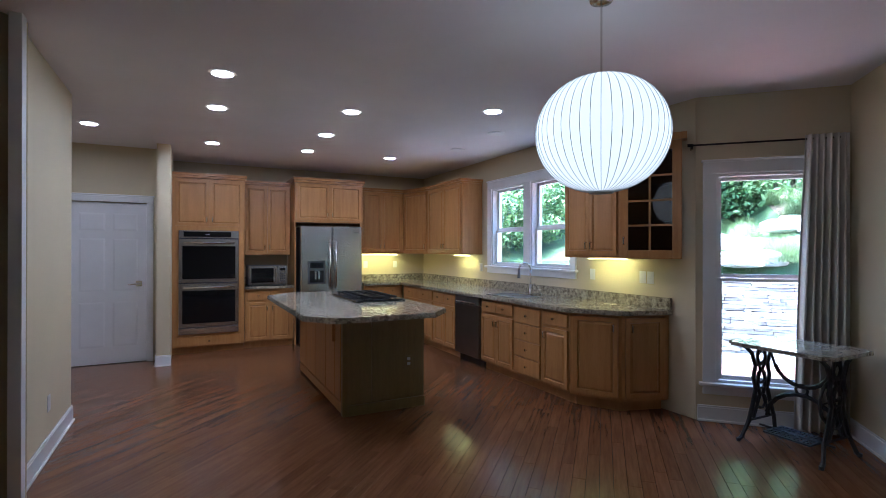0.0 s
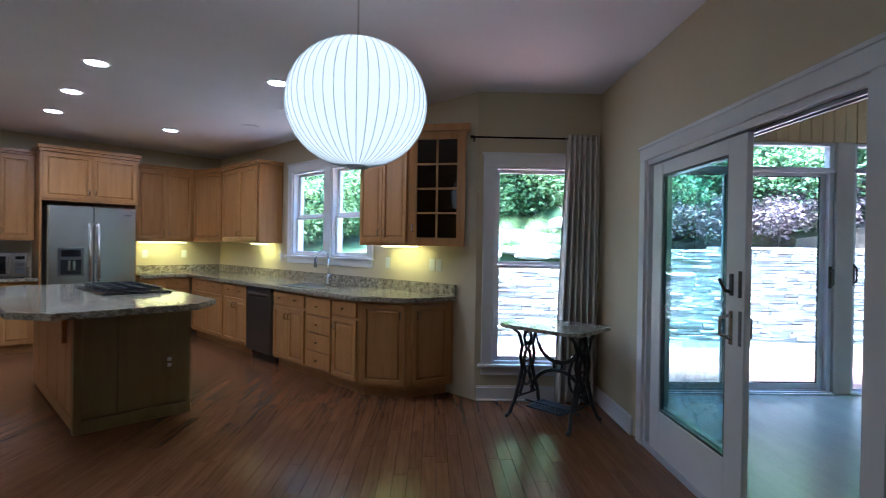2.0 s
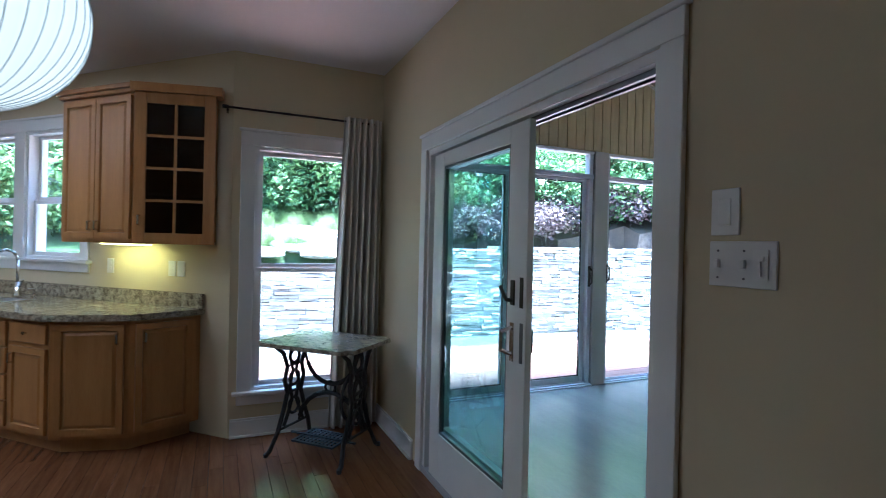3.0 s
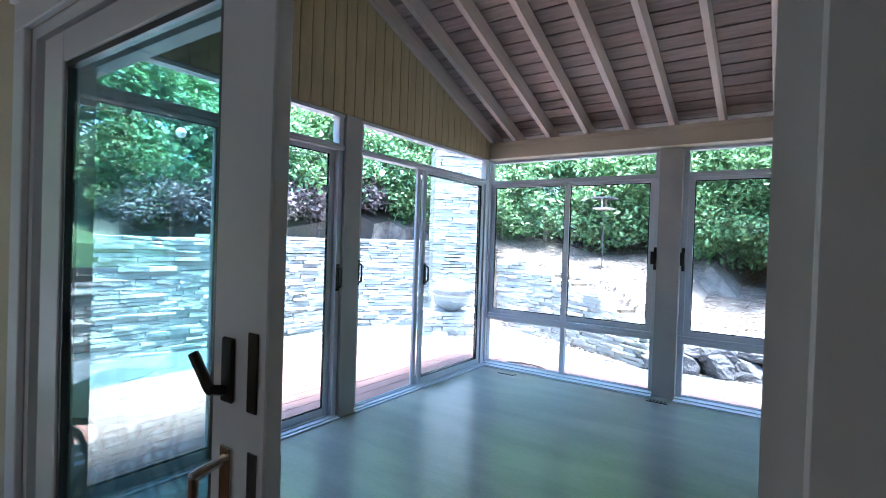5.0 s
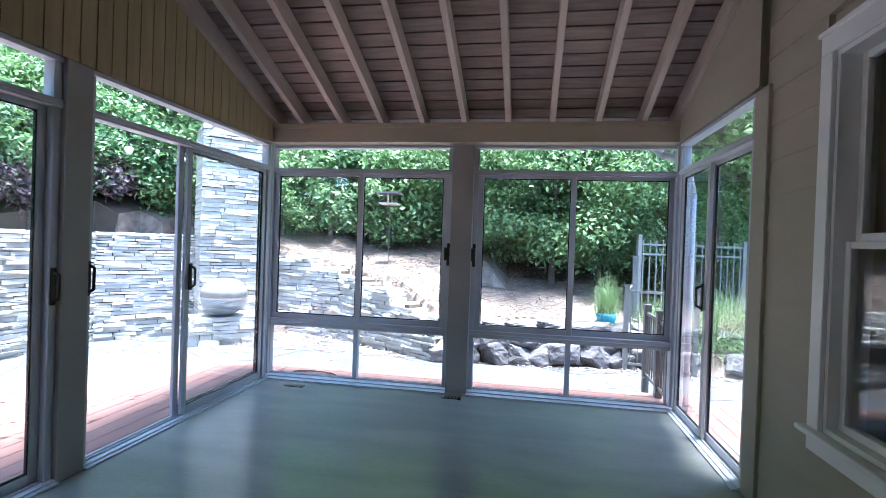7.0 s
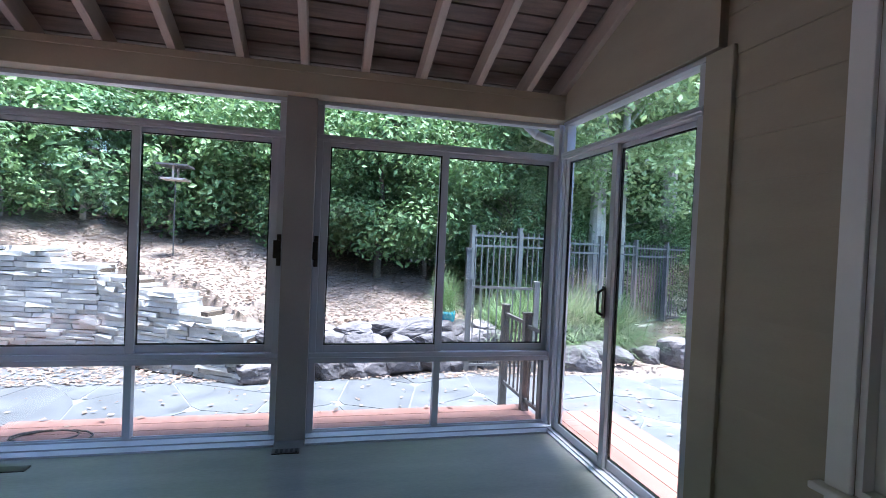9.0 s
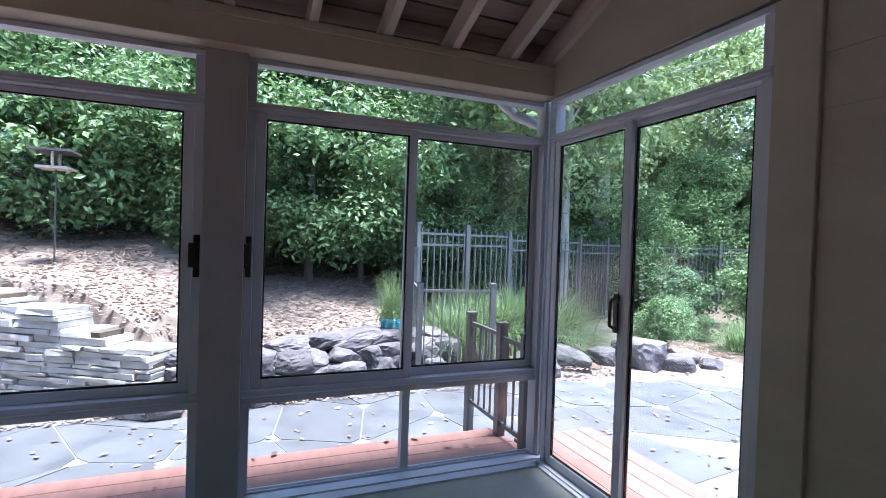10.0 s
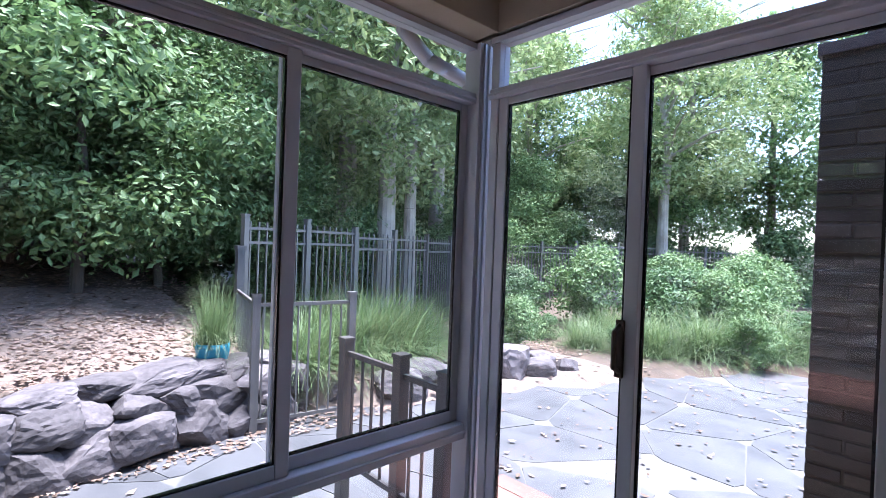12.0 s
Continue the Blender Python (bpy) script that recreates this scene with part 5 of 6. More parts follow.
def flagstones():
    """Irregular bluestone pieces with pale joints."""
    structure("patio_bed", prism(bmesh.new(), [(-9, 5.3), (-9, 9.6), (4.0, 9.35), (8.3, 8.75), (9.75, 7.4), (9.75, 5.4), (8.75, 3.75), (8.9, 3.0), (9.15, 1.6), (9.3, 0.5), (8.75, -0.7), (8.5, -1.7), (7.5, -4.2), (6.8, -5.4), (3.0, -7.0), (3.0, 5.3)][::-1], PZ - 0.08, PZ - 0.001), M_MORTAR, "pale mortar bed of the flagstone patio", "pavement")
    rnd = random.Random(5)
    paving = tagged(new("patio"), "irregular grey-blue flagstone patio with pale joints", "pavement", kind="structure")
    rest = bmesh.new()
    n = 0
    c = 0.78
    nx, ny = 19, 21
    pts = {}
    for i in range(nx + 1):
        for j in range(ny + 1):
            pts[i, j] = Vector((-4 + i * c + rnd.uniform(-0.27, 0.27) + (0.39 if j % 2 else 0), -6 + j * c + rnd.uniform(-0.27, 0.27), 0))
    for i in range(nx):
        for j in range(ny):
            q = [pts[i, j], pts[i + 1, j], pts[i + 1, j + 1], pts[i, j + 1]]
            m = sum(q, Vector()) / 4
            if bank(m.x, m.y) > PZ - 0.03 or m.x + m.y < 6.3 and m.y > -1:
                continue
            if (5.0 < m.x < 7.35 and 0.2 < m.y < 7.4):
                continue
            bm = bmesh.new()
            tone = rnd.uniform(0.002, 0.012)
            ring = []
            for a, b in zip(q, q[1:] + q[:1]):
                for t in (0.1, 0.5, 0.9):
                    p = m + (a.lerp(b, t) - m) * rnd.uniform(0.974, 0.991)
                    ring.append((p.x, p.y))
            prism(bm, ring, PZ - 0.04, PZ + tone * 0.5)
            if m.x > 4.5 and n < 290:
                part("flagstone", bm, M_FLAG, paving)
                n += 1
            else:
                me = bpy.data.meshes.new("tmp")
                bm.to_mesh(me)
                bm.free()
                rest.from_mesh(me)
                bpy.data.meshes.remove(me)
    tagged(part("far_flagstones", rest, M_FLAG, paving), kind="stuff")


flagstones()


# ---- stone walls ----
def stacked_run(name, a, b, z0, tops, depth, label, seed, course=0.07):
    """A dry-laid wall from a to b; tops: its height along the run. Each stone is a block of its own."""
    rnd = random.Random(seed)
    w = tagged(new(name), label, "stone wall", kind="structure")
    L = math.hypot(b[0] - a[0], b[1] - a[1])
    w.matrix_basis = pose(a[0], a[1], z0, 0, 0, math.degrees(math.atan2(b[1] - a[1], b[0] - a[0])))
    rest = bmesh.new()
    n = 0
    z = 0.0
    top = max(tops)
    while z < top:
        h = rnd.uniform(0.7, 1.3) * course
        x = -rnd.uniform(0, 0.2)
        while x < L:
            l = rnd.uniform(0.14, 0.5)
            t = tops[min(len(tops) - 1, max(0, int((x + l / 2) / L * len(tops))))]
            if z + h <= t + 0.03 and x + l > 0:
                x0, x1 = max(0, x), min(L, x + l)
                p = rnd.uniform(-0.03, 0.025)
                b2 = boxes((x0, p, z, x1 - 0.008, depth + p * 0.5, z + h - 0.008))
                for vtx in b2.verts:
                    vtx.co += Vector((rnd.uniform(-0.008, 0.008), rnd.uniform(-0.012, 0.012), rnd.uniform(-0.006, 0.006)))
                if n < 150:
                    part("stone", b2, M_STONE, w)
                    n += 1
                else:
                    me = bpy.data.meshes.new("tmp")
                    b2.to_mesh(me)
                    b2.free()
                    rest.from_mesh(me)
                    bpy.data.meshes.remove(me)
            x += l
        z += h
    part("core", boxes(*[(i * L / len(tops) + 0.01, 0.05, -0.05, (i + 1) * L / len(tops) - 0.01, depth - 0.04, t - 0.04) for i, t in enumerate(tops)]), M_EARTH, w)
    if len(rest.verts):
        tagged(part("upper_stones", rest, M_STONE, w), kind="stuff")
    else:
        rest.free()


stacked_run("stone_wall_left", (-3.0, 9.5), (8.4, 8.72), PZ, [1.1, 1.15, 1.1, 1.2, 1.25, 1.6, 1.63, 1.65], 0.4, "long dry-stacked pale stone retaining wall", 3, 0.055)
stacked_run("stone_wall_corner", (8.38, 8.72), (9.75, 7.55), PZ, [1.64, 1.66], 0.4, "dry-stacked pale stone wall behind the chimney", 5, 0.055)
stacked_run("stone_wall_step", (10.15, 6.7), (9.85, 5.45), PZ, [1.35, 1.2], 0.36, "stepped dry-stacked stone wall", 4, 0.055)
stacked_run("stone_wall_low", (9.85, 5.45), (8.72, 3.6), PZ, [1.06, 0.92, 0.77, 0.63], 0.36, "low stepped dry-stacked stone wall with flat caps", 6, 0.055)


def boulder_mesh(seed, r):
    """A blocky, split-faced fieldstone."""
    rnd = random.Random(seed)
    bm = bmesh.new()
    bmesh.ops.create_icosphere(bm, subdivisions=4, radius=1)
    o = Vector((rnd.uniform(0, 50), rnd.uniform(0, 50), rnd.uniform(0, 50)))
    planes = [(Vector((rnd.uniform(-1, 1), rnd.uniform(-1, 1), rnd.uniform(-1, 1))).normalized(), rnd.uniform(0.78, 1.0)) for _ in range(9)]
    for v in bm.verts:
        c = v.co
        c = c / (abs(c.x) ** 5 + abs(c.y) ** 5 + abs(c.z) ** 5) ** 0.2
        for nrm, d in planes:
            s = c.dot(nrm) - d
            if s > 0:
                c = c - nrm * s
        c = c + v.normal * (0.1 * noise.noise(c * 1.6 + o) + 0.05 * noise.noise(c * 5 + o) + 0.03 * noise.noise(c * 13 + o))
        v.co = Vector((c.x * r[0], c.y * r[1], c.z * r[2]))
    me = mesh_of("boulder", bm, M_BOULDER)
    return me


BOULDERS = [boulder_mesh(i, (0.2 + 0.045 * (i % 3), 0.2, 0.165)) for i in range(7)]


def boulder(x, y, z, s, turn, k, label="rough grey boulder of the retaining wall", group="boulders of the garden wall", tilt=0.0, tall=1.0):
    b = tagged(new("boulder", BOULDERS[k % 7]), label, "boulder", group)
    b.matrix_basis = pose(x, y, z, 0, tilt, turn) @ Matrix.Diagonal((s, s * 0.9, s * tall, 1))


rb = random.Random(11)
for row, (z, x, n, tall) in enumerate(((0.12, 8.88, 9, 1.05), (0.34, 8.95, 10, 0.85), (0.49, 9.06, 9, 0.5))):
    for i in range(n):
        t = (i + (0.2, 0.5, 0.35)[row]) / n
        boulder(x + 0.5 * t + rb.uniform(-0.03, 0.03), 3.55 - 3.1 * t + rb.uniform(-0.05, 0.05), PZ + z + rb.uniform(-0.03, 0.03), rb.uniform(0.88, 1.22), 100 + rb.uniform(-12, 12), i * 3 + row * 2, tilt=rb.uniform(-14, 14), tall=tall * rb.uniform(0.8, 1.2))
structure("retaining_earth", prism(bmesh.new(), [(9.12, 3.5), (9.4, 3.55), (9.86, 0.5), (9.58, 0.46)], PZ - 0.02, PZ + 0.44), M_EARTH, "dark earth packed behind the boulders", "earth")
for x, y, s in ((8.98, -2.15, 1.5), (8.72, -2.45, 0.9), (9.3, -1.75, 0.95), (9.05, -0.55, 1.1), (9.2, -1.05, 1.2), (9.0, -2.95, 0.8), (8.6, -3.0, 0.7), (9.5, -0.1, 0.9)):
    boulder(x, y, PZ + 0.12 * s, s, rb.uniform(0, 360), int(s * 10), "pale grey boulder beside the flagstones")


LEDGE = []
for i in range(4):
    me = boulder_mesh(40 + i, (0.34, 0.24, 0.09))
    me.materials.clear()
    me.materials.append(M_STONE)
    LEDGE.append(me)
rl = random.Random(17)
for i in range(34):
    x, y = 1.3 + 3.0 * rl.random(), 10.15 + 1.7 * rl.random()
    o = tagged(new("ledge_stone", LEDGE[i % 4]), "flat pale ledge stone set in the lawn slope", "stone", "ledge stones on the lawn slope")
    k = rl.uniform(0.7, 1.3)
    o.matrix_basis = pose(x, y, bank(x, y) + 0.03, rl.uniform(-6, 6), rl.uniform(-6, 6), rl.uniform(-25, 25)) @ Matrix.Diagonal((k, k, rl.uniform(0.8, 1.5), 1))


# the fireplace stack and the brick pier
stacked_run("stone_chimney", (8.98, 7.42), (9.62, 6.72), PZ, [3.4, 3.4], 0.8, "tall dry-stacked pale stone chimney", 8, 0.06)
stacked_run("stone_hearth", (8.5, 7.2), (9.2, 6.45), PZ, [0.42], 0.5, "low stacked stone hearth before the chimney", 9, 0.08)
gr = thing("grill", pose(8.98, 6.98, PZ + 0.42, 0, 0, -45), "covered grey kettle grill on the stone hearth", "grill")
part("bowl", lathe(bmesh.new(), [(0.1, 0.0), (0.3, 0.12), (0.34, 0.26), (0.34, 0.3)], 20), M_GRILL, gr, "", True)
part("lid", lathe(bmesh.new(), [(0.345, 0.3), (0.33, 0.42), (0.22, 0.54), (0.06, 0.58)], 20), M_GRILL, gr, "", True)


def brick_pier():
    w = tagged(new("brick_pier"), "dark brown brick pier with a sloped cap outside the side door", "pier", kind="structure")
    rnd = random.Random(2)
    me = mesh_of("brick", boxes((-0.108, -0.048, -0.03, 0.108, 0.048, 0.03), bev=0.005), M_BRICKD)
    x0, y0, x1, y1 = 5.06, -0.95, 5.447, -0.19
    z = PZ
    k = 0
    while z < 2.4:
        for side, L in ((0, x1 - x0 + 0.096), (1, y1 - y0)):
            cuts = [0.0] + [c for c in [(0.113 if k % 2 else 0.226) + 0.226 * i for i in range(6)] if c < L - 0.06] + [L]
            for c0, c1 in zip(cuts, cuts[1:]):
                m = (c0 + c1) / 2
                b = new("brick", me)
                b.parent = w
                b.matrix_basis = (pose(x0 - 0.048 + m, y1 + rnd.uniform(-0.003, 0.003), z + 0.034) if side == 0 else pose(x1 + rnd.uniform(-0.003, 0.003), y0 - 0.048 + m, z + 0.034, 0, 0, 90)) @ Matrix.Diagonal(((c1 - c0 - 0.008) / 0.216, 1, 1, 1))
        z += 0.07
        k += 1
    part("mortar_core", boxes((x0 - 0.02, y0 - 0.02, PZ - 0.05, x1 + 0.042, y1 + 0.042, 2.4)), M_BRICKD, w)
    part("cap", prism(prism(bmesh.new(), [(x0 - 0.06, y0 - 0.06), (x1 + 0.06, y0 - 0.06), (x1 + 0.06, y1 + 0.06), (x0 - 0.06, y1 + 0.06)], 2.405, 2.46), [(x0 + 0.1, y0 + 0.1), (x1 - 0.1, y0 + 0.1), (x1 - 0.1, y1 - 0.1), (x0 + 0.1, y1 - 0.1)], 2.46, 2.6), M_BOULDER, w)


brick_pier()


# ---- fences ----
def fence_panel(m, length, height, label, name="fence", posts=(0,), step=0.115, base=0.08, post_h=None, thick=0.013, metal=None):
    metal = metal or M_FENCE
    f = thing(name, m, label, "fence")
    for z in (base, height - 0.09 if height > 1.1 else height - 0.03, *((height - 0.25,) if height > 1.1 else ())):
        part("rail", boxes((0, -0.012, z, length, 0.012, z + 0.03)), metal, f)
    for p in posts:
        part("post", boxes((p - 0.032, -0.032, -0.3, p + 0.032, 0.032, (post_h or height) + 0.06), (p - 0.038, -0.038, (post_h or height) + 0.06, p + 0.038, 0.038, (post_h or height) + 0.08)), metal, f)
    me = mesh_of("picket", boxes((-thick / 2, -thick / 2, base, thick / 2, thick / 2, height)), metal)
    x = step * 0.6
    while x < length:
        b = new("picket", me)
        b.parent = f
        b.location = (x, 0, 0)
        x += step
    return f


def along(a, b, z):
    return pose(a[0], a[1], z, 0, 0, math.degrees(math.atan2(b[1] - a[1], b[0] - a[0]))), math.hypot(b[0] - a[0], b[1] - a[1])


m, L = along((6.68, 1.08), (7.03, 1.08), 0.03)
fence_panel(m, L, 0.74, "black metal deck railing beside the steps", "railing", (0,), 0.1)
m, L = along((7.03, 1.08), (7.57, 1.075), 0.03)
fence_panel(m, L, 0.76, "black metal railing down to the patio", "railing", (0, L), 0.1)
m, L = along((9.1, 1.0), (8.95, 0.15), PZ)
fence_panel(m, L, 1.1, "metal garden gate beside the boulders, coloured sunlit grey, ajar", "gate", (0, L), 0.1, metal=M_FENCE_LIT)
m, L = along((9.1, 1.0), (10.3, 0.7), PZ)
fence_panel(m, L, 1.1, "metal picket fence coloured sunlit grey, at the end of the boulder wall", "fence", (0,), 0.1, metal=M_FENCE_LIT)
pp = thing("gate_post", pose(10.42, 0.64, 0.1), "tall weathered grey fence post", "post")
part("shaft", boxes((-0.04, -0.04, -0.2, 0.04, 0.04, 1.22)), M_FLAG, pp)
part("cap", boxes((-0.05, -0.05, 1.22, 0.05, 0.05, 1.26)), M_FLAG, pp)
line = [(10.46, 0.58), (11.0, -1.2), (11.5, -3.0), (12.6, -5.2), (13.6, -7.6), (13.0, -10.2), (11.5, -12.4), (9.4, -14)]
for a, b in zip(line, line[1:]):
    z = min(bank(*a), bank(*b)) - 0.02
    m, L = along(a, b, z)
    fence_panel(m, L, 1.62, "tall aluminium picket fence along the garden, coloured sunlit grey", "fence", (0, L / 2), 0.115, thick=0.018, metal=M_FENCE_LIT)

pot = thing("plant_pot", pose(9.52, 1.2, 0.3), "glazed turquoise pot with a spiky grass plant", "plant pot")
part("pot", lathe(bmesh.new(), [(0.09, 0), (0.13, 0.08), (0.145, 0.18), (0.135, 0.22), (0.12, 0.2)], 20), M_POT, pot, "turquoise glazed pot", True)


# ---- planting ----
def quads(verts, name, material):
    n = len(verts) // 4
    me = bpy.data.meshes.new(name)
    me.from_pydata(verts.tolist(), [], np.arange(n * 4).reshape(n, 4).tolist())
    me.materials.append(material)
    return me


def leaf_cloud(seed, clumps, n, size, name, material, flat=0.5):
    """Many small leaves over the outer parts of a set of clumps (x, y, z, radius, squash)."""
    g = np.random.default_rng(seed)
    c = np.array(clumps, float)
    w = c[:, 3] ** 2
    k = g.choice(len(c), n, p=w / w.sum())
    d = g.normal(size=(n, 3))
    d /= np.linalg.norm(d, axis=1)[:, None]
    r = c[k, 3] * (0.35 + 0.75 * g.random(n) ** 0.7 + 0.25 * np.abs(g.normal(size=n)) ** 2 * 0.5)
    p = c[k, :3] + d * r[:, None] * np.stack([np.ones(n), np.ones(n), c[k, 4]], 1)
    nrm = d * (1 - flat) + np.array([0, 0, 1]) * flat + g.normal(size=(n, 3)) * 0.45
    nrm /= np.linalg.norm(nrm, axis=1)[:, None]
    a = np.cross(nrm, g.normal(size=(n, 3)))
    a /= np.linalg.norm(a, axis=1)[:, None]
    b = np.cross(nrm, a)
    s = (size * g.uniform(0.6, 1.4, n))[:, None]
    v = np.stack([p - a * s, p + b * s * 0.5 + nrm * s * 0.14, p + a * s, p - b * s * 0.5 + nrm * s * 0.14], 1).reshape(-1, 3)
    return quads(v, name, material)


def clump_set(seed, n, rx, rz, z0, r0, r1):
    rnd = random.Random(seed)
    out = []
    for _ in range(n):
        a, q, h = rnd.uniform(0, 6.283), math.sqrt(rnd.random()), rnd.random()
        taper = math.sin(math.pi * (0.18 + 0.75 * h))
        out.append((rx * q * taper * math.cos(a), rx * q * taper * math.sin(a), z0 + rz * h, rnd.uniform(r0, r1), rnd.uniform(0.55, 0.85)))
    return out


def wood(seed, h, r, limbs, reach, start=0.35):
    """A tapered trunk with rising limbs."""
    rnd = random.Random(seed)
    bm = bmesh.new()
    pts = [Vector((0, 0, -0.3))]
    for i in range(1, 7):
        pts.append(Vector((rnd.uniform(-0.04, 0.04) * i, rnd.uniform(-0.04, 0.04) * i, h * i / 6)))
    for i, (a, b) in enumerate(zip(pts, pts[1:])):
        cyl(bm, a, b, r * (1 - 0.13 * i), r * (1 - 0.13 * (i + 1)), 12)
    for _ in range(limbs):
        t = rnd.uniform(start, 0.98)
        i = min(5, int(t * 6))
        a = pts[i].lerp(pts[i + 1], t * 6 - i)
        an = rnd.uniform(0, 6.283)
        d = Vector((math.cos(an), math.sin(an), rnd.uniform(0.3, 0.9)))
        m1 = a + d * reach * 0.5
        m2 = m1 + Vector((d.x, d.y, d.z * 0.4)) * reach * 0.5 + Vector((rnd.uniform(-0.2, 0.2), rnd.uniform(-0.2, 0.2), 0))
        cyl(bm, a, m1, r * 0.28, r * 0.18, 7)
        cyl(bm, m1, m2, r * 0.18, r * 0.06, 6)
    return bm


def plant(name, seed, wood_args, clumps, n, size, leaf, bark, label, category, flat=0.5):
    t = thing(name, pose(0, 0, -60), label, category)
    part("trunk" if name == "tree" else "stem", wood(seed, *wood_args), bark, t)
    ob = new("crown", leaf_cloud(seed, clumps, n, size, "crown", leaf, flat))
    ob.parent = t
    return t


T1 = plant("tree", 1, (9.0, 0.2, 16, 2.4, 0.3), clump_set(1, 95, 3.2, 7.2, 2.4, 0.35, 0.85), 15000, 0.088, M_LEAF, M_BARK, "tall leafy green tree behind the garden", "tree")
T2 = plant("tree", 2, (8.0, 0.17, 16, 2.2, 0.2), clump_set(2, 95, 3.0, 7.0, 1.2, 0.35, 0.85), 15000, 0.085, M_LEAF_D, M_BARK, "dense dark green tree behind the garden", "tree")
T3 = plant("tree", 3, (10.0, 0.22, 18, 2.6, 0.45), clump_set(3, 95, 3.2, 6.8, 3.6, 0.35, 0.8), 14000, 0.085, M_LEAF_Y, M_PALEBARK, "tall pale-barked tree with yellow-green leaves", "tree")
S1 = plant("shrub", 4, (2.0, 0.05, 14, 0.9, 0.1), clump_set(4, 50, 1.2, 1.9, 0.3, 0.22, 0.48), 7000, 0.058, M_LEAF, M_BARK, "broad green leafy shrub on the bank", "shrub")
S2 = plant("shrub", 5, (1.6, 0.05, 14, 0.8, 0.1), clump_set(5, 50, 1.15, 1.5, 0.25, 0.2, 0.45), 7000, 0.056, M_LEAF_D, M_BARK, "dark green leafy shrub on the bank", "shrub")
S3 = plant("low_shrub", 6, (0.4, 0.03, 8, 0.4, 0.1), clump_set(6, 22, 0.8, 0.5, 0.15, 0.2, 0.36), 7000, 0.05, M_PURPLE, M_BARK, "purple-grey low shrub along the wall top", "shrub")
B1 = plant("bush_tree", 7, (3.2, 0.07, 14, 1.2, 0.3), clump_set(7, 80, 1.8, 3.2, 0.72, 0.28, 0.58), 28000, 0.047, M_LEAF, M_DARKBARK, "large spreading bush with a bare dark underside", "bush")


def put(master, x, y, s, turn, dz=0.0, sz=1.0):
    ob = copy_thing(master, pose(x, y, bank(x, y) + dz, 0, 0, turn))
    ob.scale = (s, s, s * sz)
    return ob


rp = random.Random(21)
# left bank, above the long wall
for i in range(2, 9):
    put(S3, 4.3 + i * 0.6 + rp.uniform(-0.2, 0.2), 9.95 + rp.uniform(-0.1, 0.4), rp.uniform(0.7, 1.0), rp.uniform(0, 360))
for i in range(-3, 14):
    put((S1, S2)[i % 2], 2.2 + i * 0.75 + rp.uniform(-0.3, 0.3), 11.3 + (2.4 if i < 4 else 0) + rp.uniform(-0.3, 0.7), rp.uniform(0.8, 1.15), rp.uniform(0, 360))
for i in range(11):
    put((T2, T1)[i % 2], -7 + i * 1.9 + rp.uniform(-0.5, 0.5), 15.2 + rp.uniform(-0.8, 2.2) + (1.2 if i < 8 else 0), rp.uniform(0.75, 1.0), rp.uniform(0, 360))
for x, y, sc in ((9.6, 9.6, 0.9), (10.3, 8.6, 0.8), (10.6, 7.6, 0.7), (8.6, 9.9, 0.9), (7.4, 10.4, 0.9), (6.2, 10.5, 0.8), (10.4, 10.4, 1.1), (9.4, 10.8, 1.1)):
    put(rp.choice((S1, S2)), x, y, sc, rp.uniform(0, 360))
# the far corner and the far bank
for x, y, s in ((10.8, 9.2, 1.1), (11.6, 8.0, 1.2), (12.2, 6.6, 1.1), (12.6, 5.4, 1.0), (12.0, 9.9, 1.2), (13.4, 7.4, 1.2), (13.0, 4.2, 1.0), (11.2, 7.2, 0.7)):
    put(rp.choice((S1, S2)), x, y, s, rp.uniform(0, 360))
for x, y, s in ((12.3, 3.1, 0.95), (12.0, 1.9, 1.05), (12.6, 0.9, 0.9), (13.6, 2.4, 1.15), (14.0, 4.6, 1.1), (14.5, 0.6, 1.0)):
    put(B1, x, y, s, rp.uniform(0, 360))
for x, y, s in ((15.5, 9.5, 0.9), (16.5, 7.0, 0.95), (17.0, 4.6, 0.9), (16.2, 2.6, 0.85), (17.6, 1.0, 0.95), (19.0, 5.8, 1.0), (20, 2.6, 1.0), (13.6, 11.5, 0.9), (19.5, 8.6, 1.0), (21, 0.2, 1.0)):
    put(rp.choice((T1, T2)), x, y, s, rp.uniform(0, 360))
# to the right: woods beyond the fence
for x, y, s in ((11.85, -2.35, 0.85), (11.7, -2.75, 0.62), (12.75, -2.15, 1.0), (20.5, -4.6, 1.0), (17.6, -8.2, 0.9), (15.8, -11.5, 0.9), (12.0, -15.5, 0.95)):
    put(T3, x, y, s, rp.uniform(0, 360))
for x, y, s in ((17.5, -1.2, 0.9), (18.5, -3.2, 0.9), (19, -6.4, 0.95), (18.8, -10, 0.95), (17, -13.5, 0.95), (14, -17, 1.0), (10, -18, 1.0), (22, -9, 1.0), (23, -2, 1.1), (21, -14, 1.1), (16, -20, 1.1), (7, -17, 1.0), (24, -18, 1.1)):
    put(rp.choice((T1, T2, T1)), x, y, s, rp.uniform(0, 360))
for x, y, s in ((16, -0.4, 0.9), (16.5, -5.0, 0.9), (16.8, -9.4, 0.9), (13.8, -13.2, 0.9), (11, -15, 0.9)):
    put(rp.choice((S1, S2)), x, y, s, rp.uniform(0, 360))
